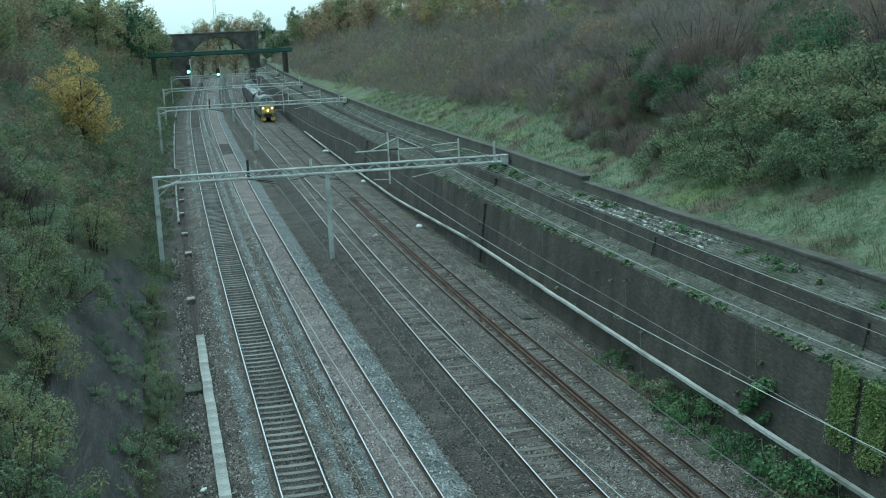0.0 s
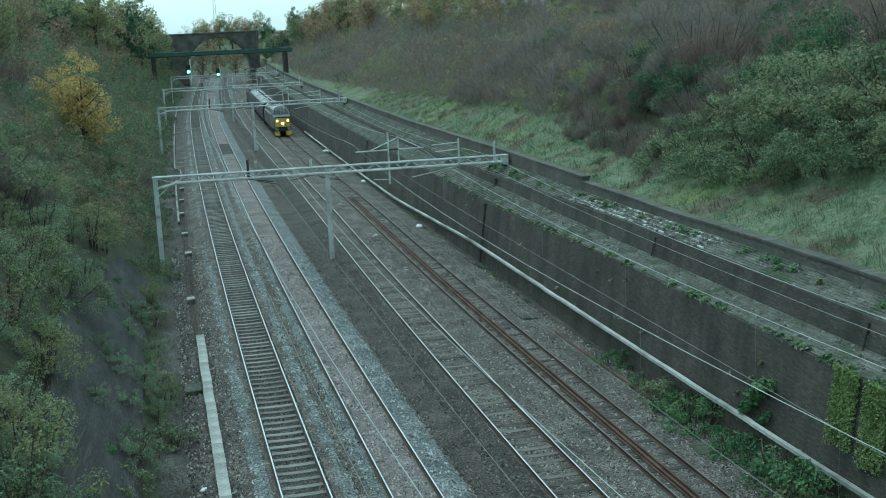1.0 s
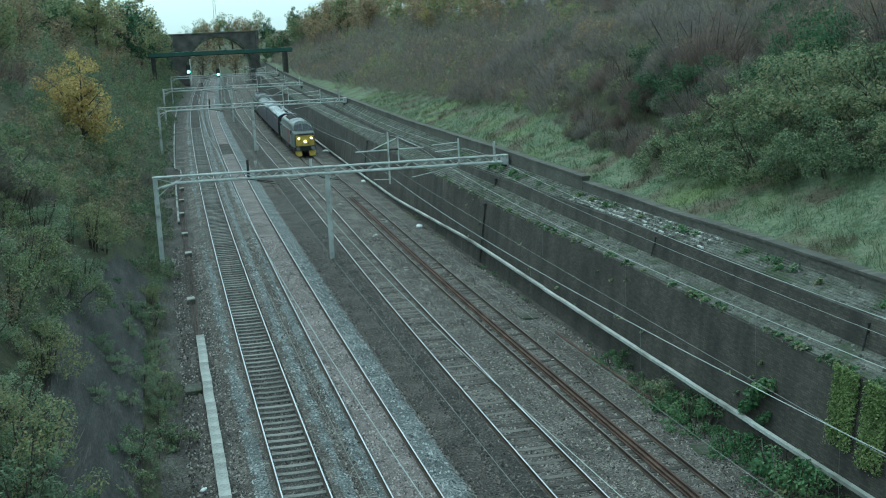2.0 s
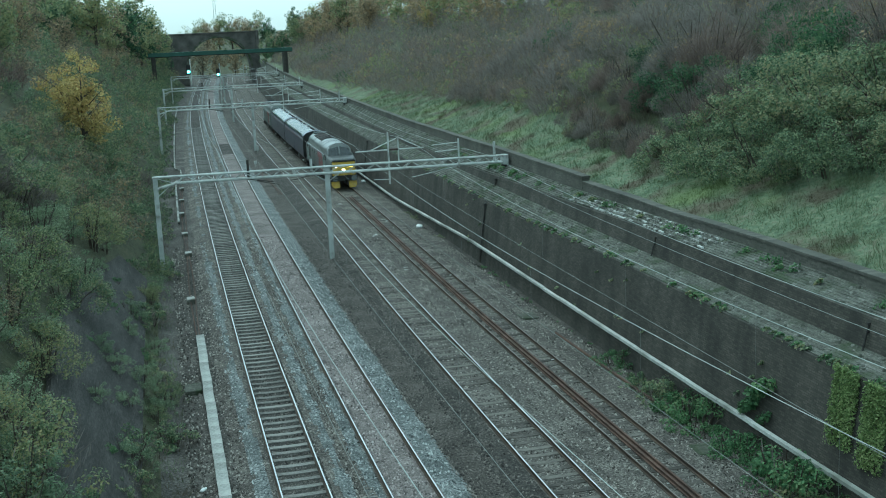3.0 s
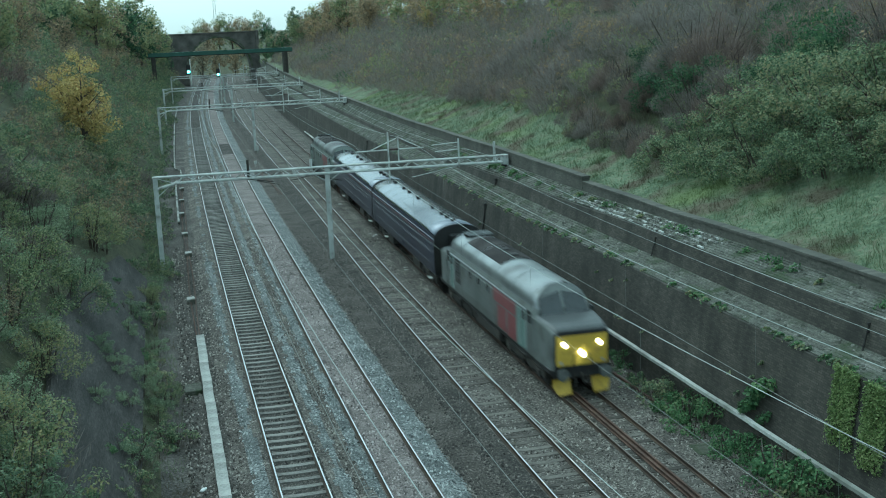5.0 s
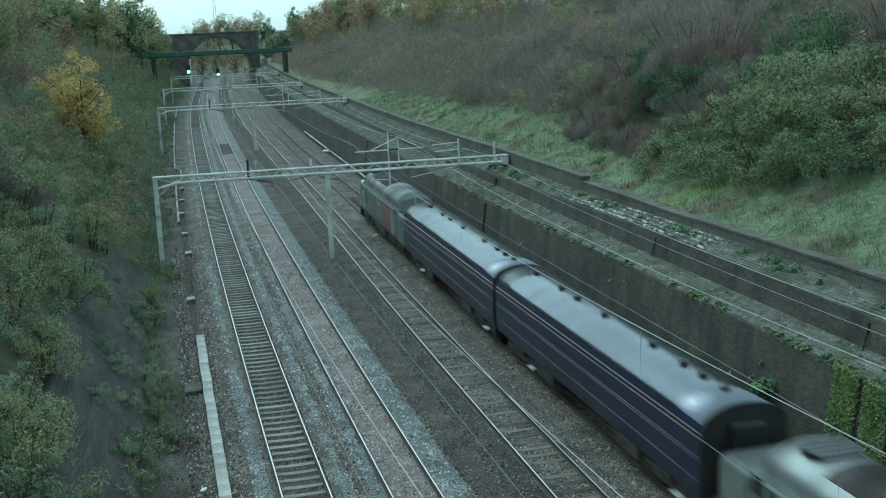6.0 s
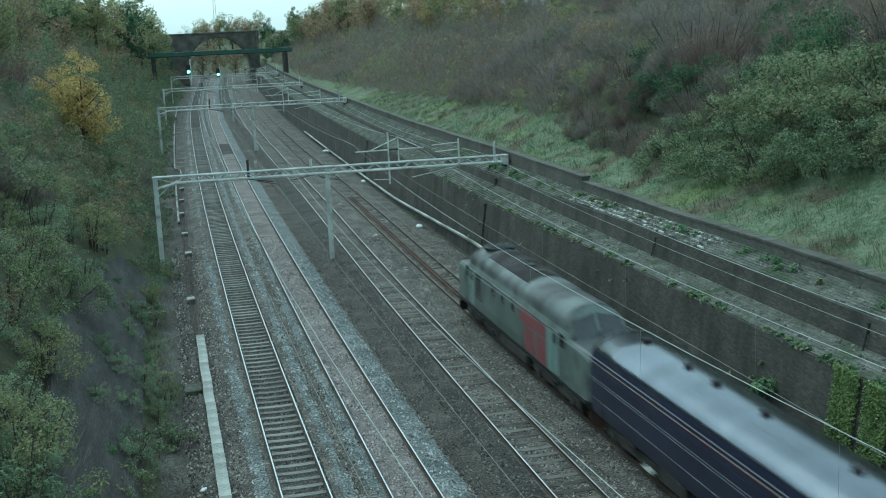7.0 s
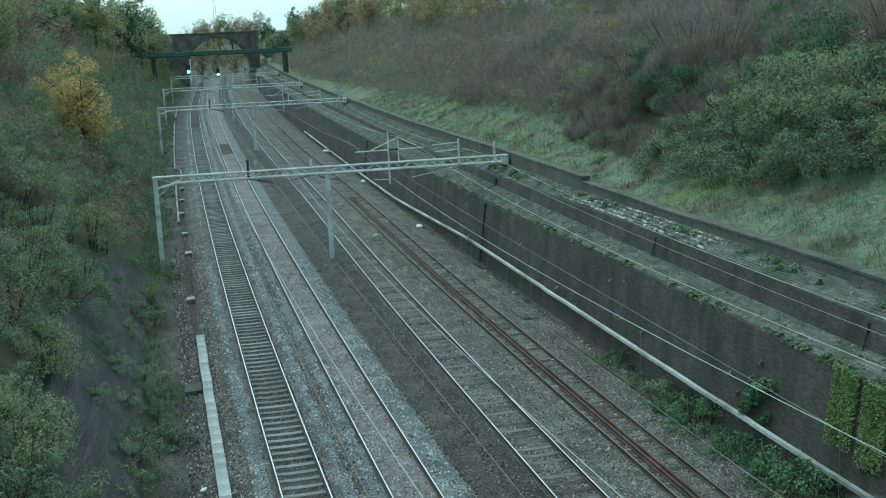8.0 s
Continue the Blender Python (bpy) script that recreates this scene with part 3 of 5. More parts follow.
# ---- overhead line structures ----
def portal(y, xl, xm, xr, zb, skew, label, right_end=True):
    t = new("overhead_line_portal")
    tagged(t, label, "overhead line portal", "overhead line portals")
    c = bend(y)

    def at(x, z):
        return Vector((x + c, y + skew * (x - xm), z))

    def mast(x, name):
        bm = bmesh.new()
        p = at(x, 0)
        z0, z1 = -0.7, zb
        box(bm, p.x - 0.15, p.x + 0.15, p.y - 0.11, p.y - 0.09, z0, z1)
        box(bm, p.x - 0.15, p.x + 0.15, p.y + 0.09, p.y + 0.11, z0, z1)
        box(bm, p.x - 0.01, p.x + 0.01, p.y - 0.09, p.y + 0.09, z0, z1)
        box(bm, p.x - 0.17, p.x + 0.17, p.y - 0.13, p.y + 0.13, z1, z1 + 0.03)
        part(name, bm, M["galv"], t)
        bm = bmesh.new()
        box(bm, p.x - 0.35, p.x + 0.35, p.y - 0.35, p.y + 0.35, -0.9, -0.42, 0.03)
        part("foundation", bm, M["concrete"], t)
    mast(xl, "mast")
    mast(xm, "mast")
    # boom: two chords front and back, with lacing
    for dz, r, nm in ((0.0, 0.055, "upper_chord"), (-0.42, 0.07, "lower_chord")):
        for dy in (-0.18, 0.18):
            bm = bmesh.new()
            a, b = at(xl - 0.1, zb + dz), at(xr, zb + dz)
            if dz < 0:
                a = at(xl + 0.1, zb - 0.75)
                m1 = at(xl + 1.3, zb + dz)
                tube(bm, a + Vector((0, dy, 0)), m1 + Vector((0, dy, 0)), r)
                a = m1
            tube(bm, a + Vector((0, dy, 0)), b + Vector((0, dy, 0)), r)
            part(nm, bm, M["galv"], t)
    k = 0
    x = xl + 1.3
    while x + 0.6 < xr:
        bm = bmesh.new()
        z0, z1 = (zb, zb - 0.42) if k % 2 else (zb - 0.42, zb)
        for dy in (-0.18, 0.18):
            tube(bm, at(x, z0) + Vector((0, dy, 0)), at(x + 0.6, z1) + Vector((0, dy, 0)), 0.02, 4)
        part("lacing_bar", bm, M["galv"], t)
        k += 1
        x += 0.6
    for sgn in (-1, 1):
        bm = bmesh.new()
        tube(bm, at(xm, zb - 1.0), at(xm + sgn * 0.9, zb - 0.42), 0.04, 5)
        part("knee_brace", bm, M["galv"], t)
    bm = bmesh.new()
    tube(bm, at(xl, zb - 1.3), at(xl + 1.0, zb - 0.5), 0.035, 5)
    tube(bm, at(xl, zb - 0.05), at(xl + 1.1, zb - 0.42), 0.03, 5)
    part("knee_brace", bm, M["galv"], t)
    if right_end:
        p = at(xr, 0)
        bm = bmesh.new()
        box(bm, p.x - 0.12, p.x + 0.28, p.y - 0.3, p.y + 0.3, zb - 0.6, zb + 0.06, 0.03)
        part("wall_shoe", bm, M["galv"], t)
        bm = bmesh.new()
        box(bm, p.x - 0.1, p.x + 0.22, p.y - 0.22, p.y + 0.22, 3.75, zb - 0.6, 0.03)
        part("wall_pedestal", bm, M["dark_steel"], t)
    # drop tubes carrying the registration arms
    for n in (1, 2, 3, 4):
        xd = {1: 1.6, 2: 5.6, 3: 10.65, 4: 15.3}[n]
        up, dn = {1: (0.75, -0.55), 2: (0.55, -0.2), 3: (1.95, -1.4), 4: (1.3, -0.6)}[n]
        bm = bmesh.new()
        tube(bm, at(xd, zb + dn), at(xd, zb + up), 0.06 if n > 2 else 0.09, 6)
        part("drop_tube", bm, M["galv"] if n > 1 else M["dark_steel"], t)
        if n == 3:
            bm = bmesh.new()
            for xx, zz in ((8.7, zb + 0.85), (12.8, zb + 0.85)):
                tube(bm, at(11.3, zb + 1.6), at(xx + (0.8 if xx < 10 else 0), zz), 0.035, 5)
            tube(bm, at(8.5, zb + 0.8), at(13.0, zb + 0.85), 0.045, 5)
            tube(bm, at(11.3, zb - 0.1), at(11.3, zb + 1.7), 0.05, 5)
            part("cantilever_frame", bm, M["galv"], t)
            bm = bmesh.new()
            tube(bm, at(10.7, zb + 0.85), at(11.3, zb + 0.85), 0.08, 8)
            part("insulator", bm, M["insulator"], t)
        if n == 4:
            bm = bmesh.new()
            tube(bm, at(13.5, zb + 0.95), at(15.3, zb + 1.05), 0.035, 5)
            tube(bm, at(13.7, zb + 0.5), at(15.3, zb + 0.6), 0.035, 5)
            part("registration_arm", bm, M["galv"], t)
        if n < 3:
            bm = bmesh.new()
            tube(bm, at(xd, zb - 0.5), at(xd + (1.6 if n == 1 else -1.4), zb - 0.75), 0.03, 5)
            tube(bm, at(xd + 0.5, zb - 0.62), at(xd + 1.9, zb - 0.95), 0.025, 5)
            part("registration_arm", bm, M["dark_steel"], t)
        else:
            xd2 = track_x(n, y) - c
            bm = bmesh.new()
            tube(bm, at(xd, zb - 1.1 if n == 3 else zb - 0.5), at(xd2 + (0.3 if n == 4 else 1.2), 4.72), 0.03, 5)
            part("registration_arm", bm, M["galv"], t)
    if right_end:
        bm = bmesh.new()
        tube(bm, at(17.7, zb - 0.4), at(17.7, zb + 0.95), 0.09, 6)
        part("feeder_post", bm, M["galv"], t)
    return t


portal(72.9, -4.18, 6.6, 18.3, 5.78, -0.05, "galvanised steel overhead line portal landing on the wall")
portal(144.5, -4.6, 6.8, 18.3, 5.75, -0.03, "galvanised steel overhead line portal landing on the wall")
portal(195.0, -4.7, 6.3, 18.0, 5.7, -0.03, "galvanised steel overhead line portal further up the line")
portal(252.0, -4.7, 6.2, 18.0, 5.6, -0.03, "distant galvanised steel overhead line portal")


def overhead_wires():
    """Contact and catenary wires, hung in shallow curves from portal to portal."""
    stops = [-20, 8, 72.9, 144.5, 195, 252, 320]

    def sag(y, top, low):
        for a, b in zip(stops, stops[1:]):
            if a <= y <= b:
                u = (y - a) / (b - a) * 2 - 1
                return low + (top - low) * u * u
        return top
    for n in (1, 2, 3, 4):
        t = new("overhead_line")
        tagged(t, "copper contact wire hung below its catenary", "overhead wires", "overhead wires")
        side = 0.2 if n % 2 else -0.2

        def off(y):
            for i, (a, b) in enumerate(zip(stops, stops[1:])):
                if a <= y <= b:
                    u = (y - a) / (b - a)
                    s = side if i % 2 else -side
                    return s + (-2 * s) * u
            return 0
        ys = span(-20, 300, 4)
        bm = wire_strand(bmesh.new(), [(track_x(n, y) + off(y), y, 4.62) for y in ys], 0.009)
        part("contact_wire", bm, M["wire_dark"], t)
        bm = wire_strand(bmesh.new(), [(track_x(n, y) + off(y), y, sag(y, 7.2, 6.35)) for y in ys], 0.0105)
        part("catenary_wire", bm, M["wire"], t)
        for y in span(0, 260, 9.0):
            z = sag(y, 7.2, 6.35)
            bm = wire_strand(bmesh.new(), [(track_x(n, y) + off(y), y, 4.62), (track_x(n, y) + off(y), y + 0.01, z)], 0.003)
            part("dropper", bm, M["wire_dark"], t)
    for x, zt, zl, r in ((17.3, 5.9, 5.1, 0.012), (17.2, 5.1, 4.65, 0.008)):
        bm = wire_strand(bmesh.new(), [(x + bend(y), y, sag(y, zt, zl)) for y in span(-20, 300, 4)], r)
        tagged(part("feeder_wire", bm, M["wire"]), "thin grey feeder wire strung along the wall", "wire", "feeder wires")


overhead_wires()


# ---- bridges in the distance ----
def girder_bridge():
    b = new("girder_footbridge")
    tagged(b, "green painted steel girder bridge across the cutting", "bridge")
    y = 245.0
    x0, x1 = -4.4, 25.2
    for dy, nm in ((0, "girder"), (2.6, "girder")):
        bm = bmesh.new()
        box(bm, x0, x1, y + dy, y + dy + 0.3, 10.05, 10.7, 0.03)
        box(bm, x0, x1, y + dy - 0.15, y + dy + 0.45, 10.66, 10.8)
        part(nm, bm, M["green_paint"], b)
    bm = bmesh.new()
    box(bm, x0, x1, y + 0.3, y + 2.6, 9.9, 10.1)
    part("deck", bm, M["dark_steel"], b)
    for x in (x0 + 1.0, 23.7):
        bm = bmesh.new()
        box(bm, x - 0.45, x + 0.45, y - 0.1, y + 3.0, -1, 9.95, 0.04)
        part("pier", bm, M["brick"], b)


def arch_bridge():
    b = new("arch_bridge")
    tagged(b, "dark brick arch road bridge over the cutting", "bridge")
    y, xc, top, R = 340.0, 15.2, 14.2, 8.9
    bm = bmesh.new()
    n = 30
    arch = []
    for i in range(n + 1):
        a = math.pi * i / n
        arch.append((xc - R * math.cos(a), 4.1 + R * math.sin(a)))
    outer = [(-8, -1), (-8, top), (26.8, top), (26.8, -1), (arch[-1][0], -1)] + arch[::-1] + [(arch[0][0], -1)]
    f0 = [bm.verts.new((x, y, z)) for x, z in outer]
    f1 = [bm.verts.new((x, y + 8, z)) for x, z in outer]
    bm.faces.new(f0)
    bm.faces.new(f1[::-1])
    for i in range(len(outer)):
        j = (i + 1) % len(outer)
        bm.faces.new((f0[i], f0[j], f1[j], f1[i]))
    bmesh.ops.recalc_face_normals(bm, faces=bm.faces)
    bmesh.ops.triangulate(bm, faces=[f for f in bm.faces if len(f.verts) > 4])
    part("spandrel_wall", bm, M["brick_x"], b)
    bm = bmesh.new()
    rows = [[(x, y - 0.15, z), (x + (x - xc) * 0.07, y - 0.15, z + 0.5), (x + (x - xc) * 0.07, y + 0.1, z + 0.5), (x, y + 0.1, z)] for x, z in arch]
    part("arch_ring", loft(rows), M["stone"], b)
    bm = bmesh.new()
    box(bm, -8, 26.8, y - 0.25, y + 0.5, top, top + 0.35, 0.05)
    part("coping", bm, M["brick_x"], b)
    bm = bmesh.new()
    box(bm, 25.9, 26.8, y - 0.5, y + 0.8, -1, top + 0.5, 0.05)
    part("pilaster", bm, M["brick_x"], b)


M["brick_x"] = surface("dark_bridge_brick", [(0.05, 0.048, 0.044), (0.09, 0.085, 0.077), (0.14, 0.132, 0.118)], 0.4, 6, 0.95, 0.3)
girder_bridge()
arch_bridge()


def lattice_mast():
    t = new("radio_mast")
    tagged(t, "slender steel lattice radio mast on the skyline", "mast")
    y, x = 700.0, 34.3
    for dx, dy in ((-0.9, -0.9), (0.9, -0.9), (0.9, 0.9), (-0.9, 0.9)):
        part("leg", tube(bmesh.new(), (x + dx, y + dy, 10), (x + dx * 0.25, y + dy * 0.25, 62), 0.12, 4), M["galv"], t)
    for i in range(14):
        z = 12 + i * 3.6
        k = 0.9 - 0.65 * (z - 10) / 52
        part("cross_brace", tube(bmesh.new(), (x - k, y - k, z), (x + k, y - k, z + 3.4), 0.07, 4), M["galv"], t)


lattice_mast()


def signal(x, y, z, base, label):
    t = new("railway_signal")
    tagged(t, label, "signal", "colour light signals")
    bm = bmesh.new()
    tube(bm, (x + 0.35, y + 0.3, base), (x + 0.35, y + 0.3, z + 2.2), 0.12, 8)
    part("post", bm, M["galv"], t)
    bm = bmesh.new()
    box(bm, x - 0.34, x + 0.34, y, y + 0.25, z - 0.5, z + 1.2, 0.05)
    part("head", bm, M["signal_black"], t)
    part("lens", disc(bmesh.new(), (x, y - 0.03, z), 0.27, 0.06, "Y", 16), M["signal_green"], t, "lit green lens")
    bm = bmesh.new()
    box(bm, x - 0.5, x + 0.9, y + 0.2, y + 0.8, z - 0.75, z - 0.7)
    part("platform", bm, M["galv"], t)


signal(2.35, 206, 8.0, 5.8, "colour light signal showing green above the track")
signal(9.2, 240, 6.1, -0.5, "colour light signal showing green on a post")


# ---- vegetation ----
def leaf_set(rng, centres, radii, n, size, up=0.8, flat=0.75):
    """Leaf quads scattered over and inside rounded clumps: vertices and faces."""
    centres, radii = np.asarray(centres), np.asarray(radii)
    pick = rng.choice(len(centres), n, p=radii ** 2 / (radii ** 2).sum())
    d = rng.normal(size=(n, 3))
    d /= np.linalg.norm(d, axis=1)[:, None]
    r = radii[pick] * (0.55 + 0.5 * rng.random(n) ** 0.6)
    pos = centres[pick] + d * r[:, None] * np.array([1, 1, flat])
    nor = d + rng.normal(size=(n, 3)) * 0.6 + np.array([0, 0, up])
    nor /= np.linalg.norm(nor, axis=1)[:, None]
    a = np.cross(nor, rng.normal(size=(n, 3)))
    a /= np.linalg.norm(a, axis=1)[:, None] + 1e-9
    b = np.cross(nor, a)
    s = size * (0.6 + 0.8 * rng.random(n))[:, None]
    v = np.stack([pos - a * s * 0.5, pos + b * s * 0.32, pos + a * s * 0.62, pos - b * s * 0.32], 1).reshape(-1, 3)
    v[:, 2] = np.maximum(v[:, 2], -0.3)
    return v, np.arange(4 * n).reshape(-1, 4)


def clumps(rng, w, h, k, low=0.1):
    """Centres and radii of k clumps that fill an uneven dome of width 2w and height h."""
    c, r = [], []
    while len(c) < k:
        u = rng.uniform(-1, 1, 2)
        if u @ u > 1:
            continue
        top = h * math.sqrt(max(0.05, 1 - (u @ u) ** 1.2)) * rng.uniform(0.7, 1.08)
        z = rng.uniform(low, 1) ** 0.6 * top
        c.append((u[0] * w, u[1] * w, z))
        r.append(rng.uniform(0.16, 0.34) * min(w, h))
    return c, r


def stems(rng, w, h, k, thick):
    bm = bmesh.new()
    for _ in range(k):
        a = rng.uniform(0, 6.28)
        tip = Vector((math.cos(a) * w * rng.uniform(0.2, 0.9), math.sin(a) * w * rng.uniform(0.2, 0.9), h * rng.uniform(0.5, 0.95)))
        base = Vector((math.cos(a) * 0.15 * w, math.sin(a) * 0.15 * w, -0.6))
        mid = base.lerp(tip, 0.5) + Vector((0, 0, h * 0.12))
        t = thick * rng.uniform(0.6, 1.2)
        tube(bm, base, mid, t, 5, t * 0.7)
        tube(bm, mid, tip, t * 0.7, 5, t * 0.2)
    return bm


def twig_set(rng, w, h, n, width, spread=0.8):
    """Bare twigs: thin tapered blades that fan up and outwards."""
    u = rng.uniform(-1, 1, (n, 2))
    rr = np.linalg.norm(u, axis=1)
    u[rr > 1] /= rr[rr > 1][:, None] * (1 + 0.3 * rng.random((rr > 1).sum()))[:, None]
    rad = np.linalg.norm(u, axis=1)
    lump = 0.75 + 0.3 * np.sin(u[:, 0] * 5 + rng.uniform(0, 6)) * np.cos(u[:, 1] * 4 + rng.uniform(0, 6))
    top = h * np.sqrt(np.maximum(0.08, 1 - rad ** 2)) * lump
    z = top * rng.uniform(0.05, 1, n) ** 0.55
    pos = np.stack([u[:, 0] * w, u[:, 1] * w, z], 1)
    d = np.stack([u[:, 0] * spread, u[:, 1] * spread, 0.55 + 0.6 * rng.random(n)], 1) + rng.normal(size=(n, 3)) * 0.35
    d /= np.linalg.norm(d, axis=1)[:, None]
    ln = (0.35 + 0.6 * rng.random(n))[:, None] * min(w, h) * 0.42
    s = np.cross(d, rng.normal(size=(n, 3)))
    s /= np.linalg.norm(s, axis=1)[:, None] + 1e-9
    wd = width * (0.5 + rng.random(n))[:, None]
    v = np.stack([pos - d * ln * 0.5 - s * wd, pos - d * ln * 0.5 + s * wd, pos + d * ln * 0.5 + s * wd * 0.25, pos + d * ln * 0.5 - s * wd * 0.25], 1).reshape(-1, 3)
    return v, np.arange(4 * n).reshape(-1, 4)


def leaf_mat(name, tones, thing=0.35):
    return surface(name, tones, 0.6, 3, 0.7, 0.0, island=0.75, thing=thing, through_light=0.35, spec=0.25)


M["leaf_green"] = leaf_mat("dark_green_bramble_leaf", [(0.075, 0.108, 0.064), (0.145, 0.195, 0.11), (0.23, 0.285, 0.16), (0.32, 0.30, 0.17)])
M["leaf_mixed"] = leaf_mat("fading_green_leaf", [(0.10, 0.13, 0.07), (0.19, 0.235, 0.125), (0.275, 0.305, 0.16), (0.33, 0.30, 0.15)])
M["leaf_brown"] = leaf_mat("autumn_brown_leaf", [(0.13, 0.112, 0.08), (0.225, 0.19, 0.128), (0.315, 0.255, 0.16), (0.39, 0.275, 0.16)])
M["leaf_yellow"] = leaf_mat("autumn_yellow_leaf", [(0.26, 0.21, 0.09), (0.44, 0.35, 0.13), (0.60, 0.49, 0.19), (0.46, 0.29, 0.13)])
M["leaf_pale"] = leaf_mat("grey_green_willow_leaf", [(0.115, 0.16, 0.10), (0.21, 0.27, 0.165), (0.32, 0.37, 0.24)])
M["leaf_dark"] = leaf_mat("evergreen_leaf", [(0.027, 0.056, 0.034), (0.056, 0.112, 0.056), (0.112, 0.19, 0.09)])
M["leaf_fresh"] = leaf_mat("fresh_green_weed_leaf", [(0.05, 0.10, 0.045), (0.09, 0.17, 0.075), (0.14, 0.24, 0.11), (0.2, 0.27, 0.13)])
M["leaf_ivy"] = leaf_mat("bright_ivy_leaf", [(0.11, 0.16, 0.06), (0.20, 0.27, 0.10), (0.32, 0.38, 0.17)], 0.1)
M["twig"] = leaf_mat("bare_grey_brown_twig", [(0.105, 0.09, 0.08), (0.195, 0.17, 0.153), (0.285, 0.26, 0.237)])
M["twig_red"] = leaf_mat("bare_reddish_twig", [(0.115, 0.085, 0.074), (0.20, 0.153, 0.135), (0.28, 0.228, 0.203)])


def leafy_bush(seed, w, h, n, size, mat, label, k=26, twigs=400):
    rng = np.random.default_rng(seed)
    ob = part("bush", stems(rng, w, h, 9, 0.05), M["bark"])
    tagged(ob, label, "bush", "bushes on the cutting slopes")
    c, r = clumps(rng, w, h, k * 2)
    v, q = leaf_set(rng, c, [v * rng.uniform(0.45, 1.0) for v in r], n, size)
    from_arrays("foliage", v, q, M[mat], ob)
    if twigs:
        v, q = twig_set(rng, w, h * 1.08, twigs, 0.012)
        tagged(from_arrays("brushwood", v, q, M["twig"], ob), kind="stuff")
    return ob


def bare_bush(seed, w, h, n, mat, label, leaves=350, leaf="leaf_brown"):
    rng = np.random.default_rng(seed)
    ob = part("bush", stems(rng, w, h, 14, 0.06), M["bark"])
    tagged(ob, label, "bush", "bushes on the cutting slopes")
    v, q = twig_set(rng, w, h, n, 0.011)
    tagged(from_arrays("brushwood", v, q, M[mat], ob), kind="stuff")
    if leaves:
        c, r = clumps(rng, w * 0.9, h * 0.9, 14)
        v, q = leaf_set(rng, c, r, leaves * 2, 0.11)
        from_arrays("foliage", v, q, M[leaf], ob)
    return ob


def tree(seed, w, h, n, size, mat, label, trunk_h=0.35):
    rng = np.random.default_rng(seed)
    bm = bmesh.new()
    tube(bm, (0, 0, -1), (0.1, 0, h * trunk_h), h * 0.022, 8, h * 0.016)
    tube(bm, (0.1, 0, h * trunk_h), (0.0, 0.1, h * 0.85), h * 0.016, 6, 0.03)
    for i in range(11):
        z = h * (trunk_h * 0.8 + 0.45 * i / 11)
        a = i * 2.4
        tube(bm, (0.05, 0.05, z), (math.cos(a) * w * 0.75, math.sin(a) * w * 0.75, z + h * 0.2), h * 0.008, 5, 0.015)
    ob = part("tree", bm, M["bark"])
    tagged(ob, label, "tree", "trees on the cutting slopes")
    c, r = [], []
    for _ in range(48):
        u = rng.normal(size=3)
        u /= np.linalg.norm(u)
        s = rng.uniform(0.2, 1.12)
        c.append((u[0] * w * s, u[1] * w * s, h * 0.54 + u[2] * h * 0.44 * s))
        r.append(rng.uniform(0.12, 0.3) * w)
    v, q = leaf_set(rng, c, r, n, size, flat=0.9)
    from_arrays("crown", v, q, M[mat], ob)
    return ob


KINDS = {
    "bramble": leafy_bush(21, 2.6, 2.2, 9000, 0.09, "leaf_green", "dense dark green bramble thicket on the slope", 36, 120),
    "mixed": leafy_bush(22, 1.9, 2.5, 5200, 0.078, "leaf_mixed", "leafy bush fading from green to brown", 24, 150),
    "brown": leafy_bush(23, 2.0, 3.0, 4000, 0.09, "leaf_brown", "tall bush with thin autumn brown leaves", 24, 350),
    "pale": leafy_bush(24, 1.5, 2.4, 4200, 0.075, "leaf_pale", "pale grey-green willowy bush on the bank", 20, 200),
    "low": leafy_bush(25, 1.1, 1.0, 1700, 0.09, "leaf_green", "low green bramble clump on the ground", 16),
    "holly": leafy_bush(36, 2.2, 3.0, 5000, 0.10, "leaf_dark", "dark evergreen bush high on the slope", 24, 100),
    "nettle": leafy_bush(35, 0.9, 0.95, 1700, 0.07, "leaf_fresh", "fresh green nettles growing beside the wall", 12, 60),
    "bare": bare_bush(26, 2.6, 3.8, 5200, "twig", "leafless grey-brown thorn bush on the slope", 260),
    "bare_red": bare_bush(27, 2.3, 3.3, 4800, "twig_red", "leafless reddish-brown shrub on the slope", 320, "leaf_brown"),
    "scrub": bare_bush(28, 2.2, 2.4, 3200, "twig", "grey tangle of bare scrub with a few leaves", 700, "leaf_mixed"),
    "tree_green": tree(31, 3.4, 8.5, 3000, 0.28, "leaf_mixed", "tall tree with thinning green and brown leaves"),
    "tree_dark": tree(32, 3.0, 8.0, 3000, 0.27, "leaf_dark", "dark evergreen tree on top of the bank"),
    "tree_brown": tree(33, 3.2, 7.5, 3000, 0.25, "leaf_brown", "autumn brown tree on the bank"),
    "tree_yellow": tree(34, 2.2, 7.2, 5200, 0.15, "leaf_yellow", "small tree with bright yellow autumn leaves", 0.2),
}
_first = set(KINDS)
FAR = {"left": [], "right": []}


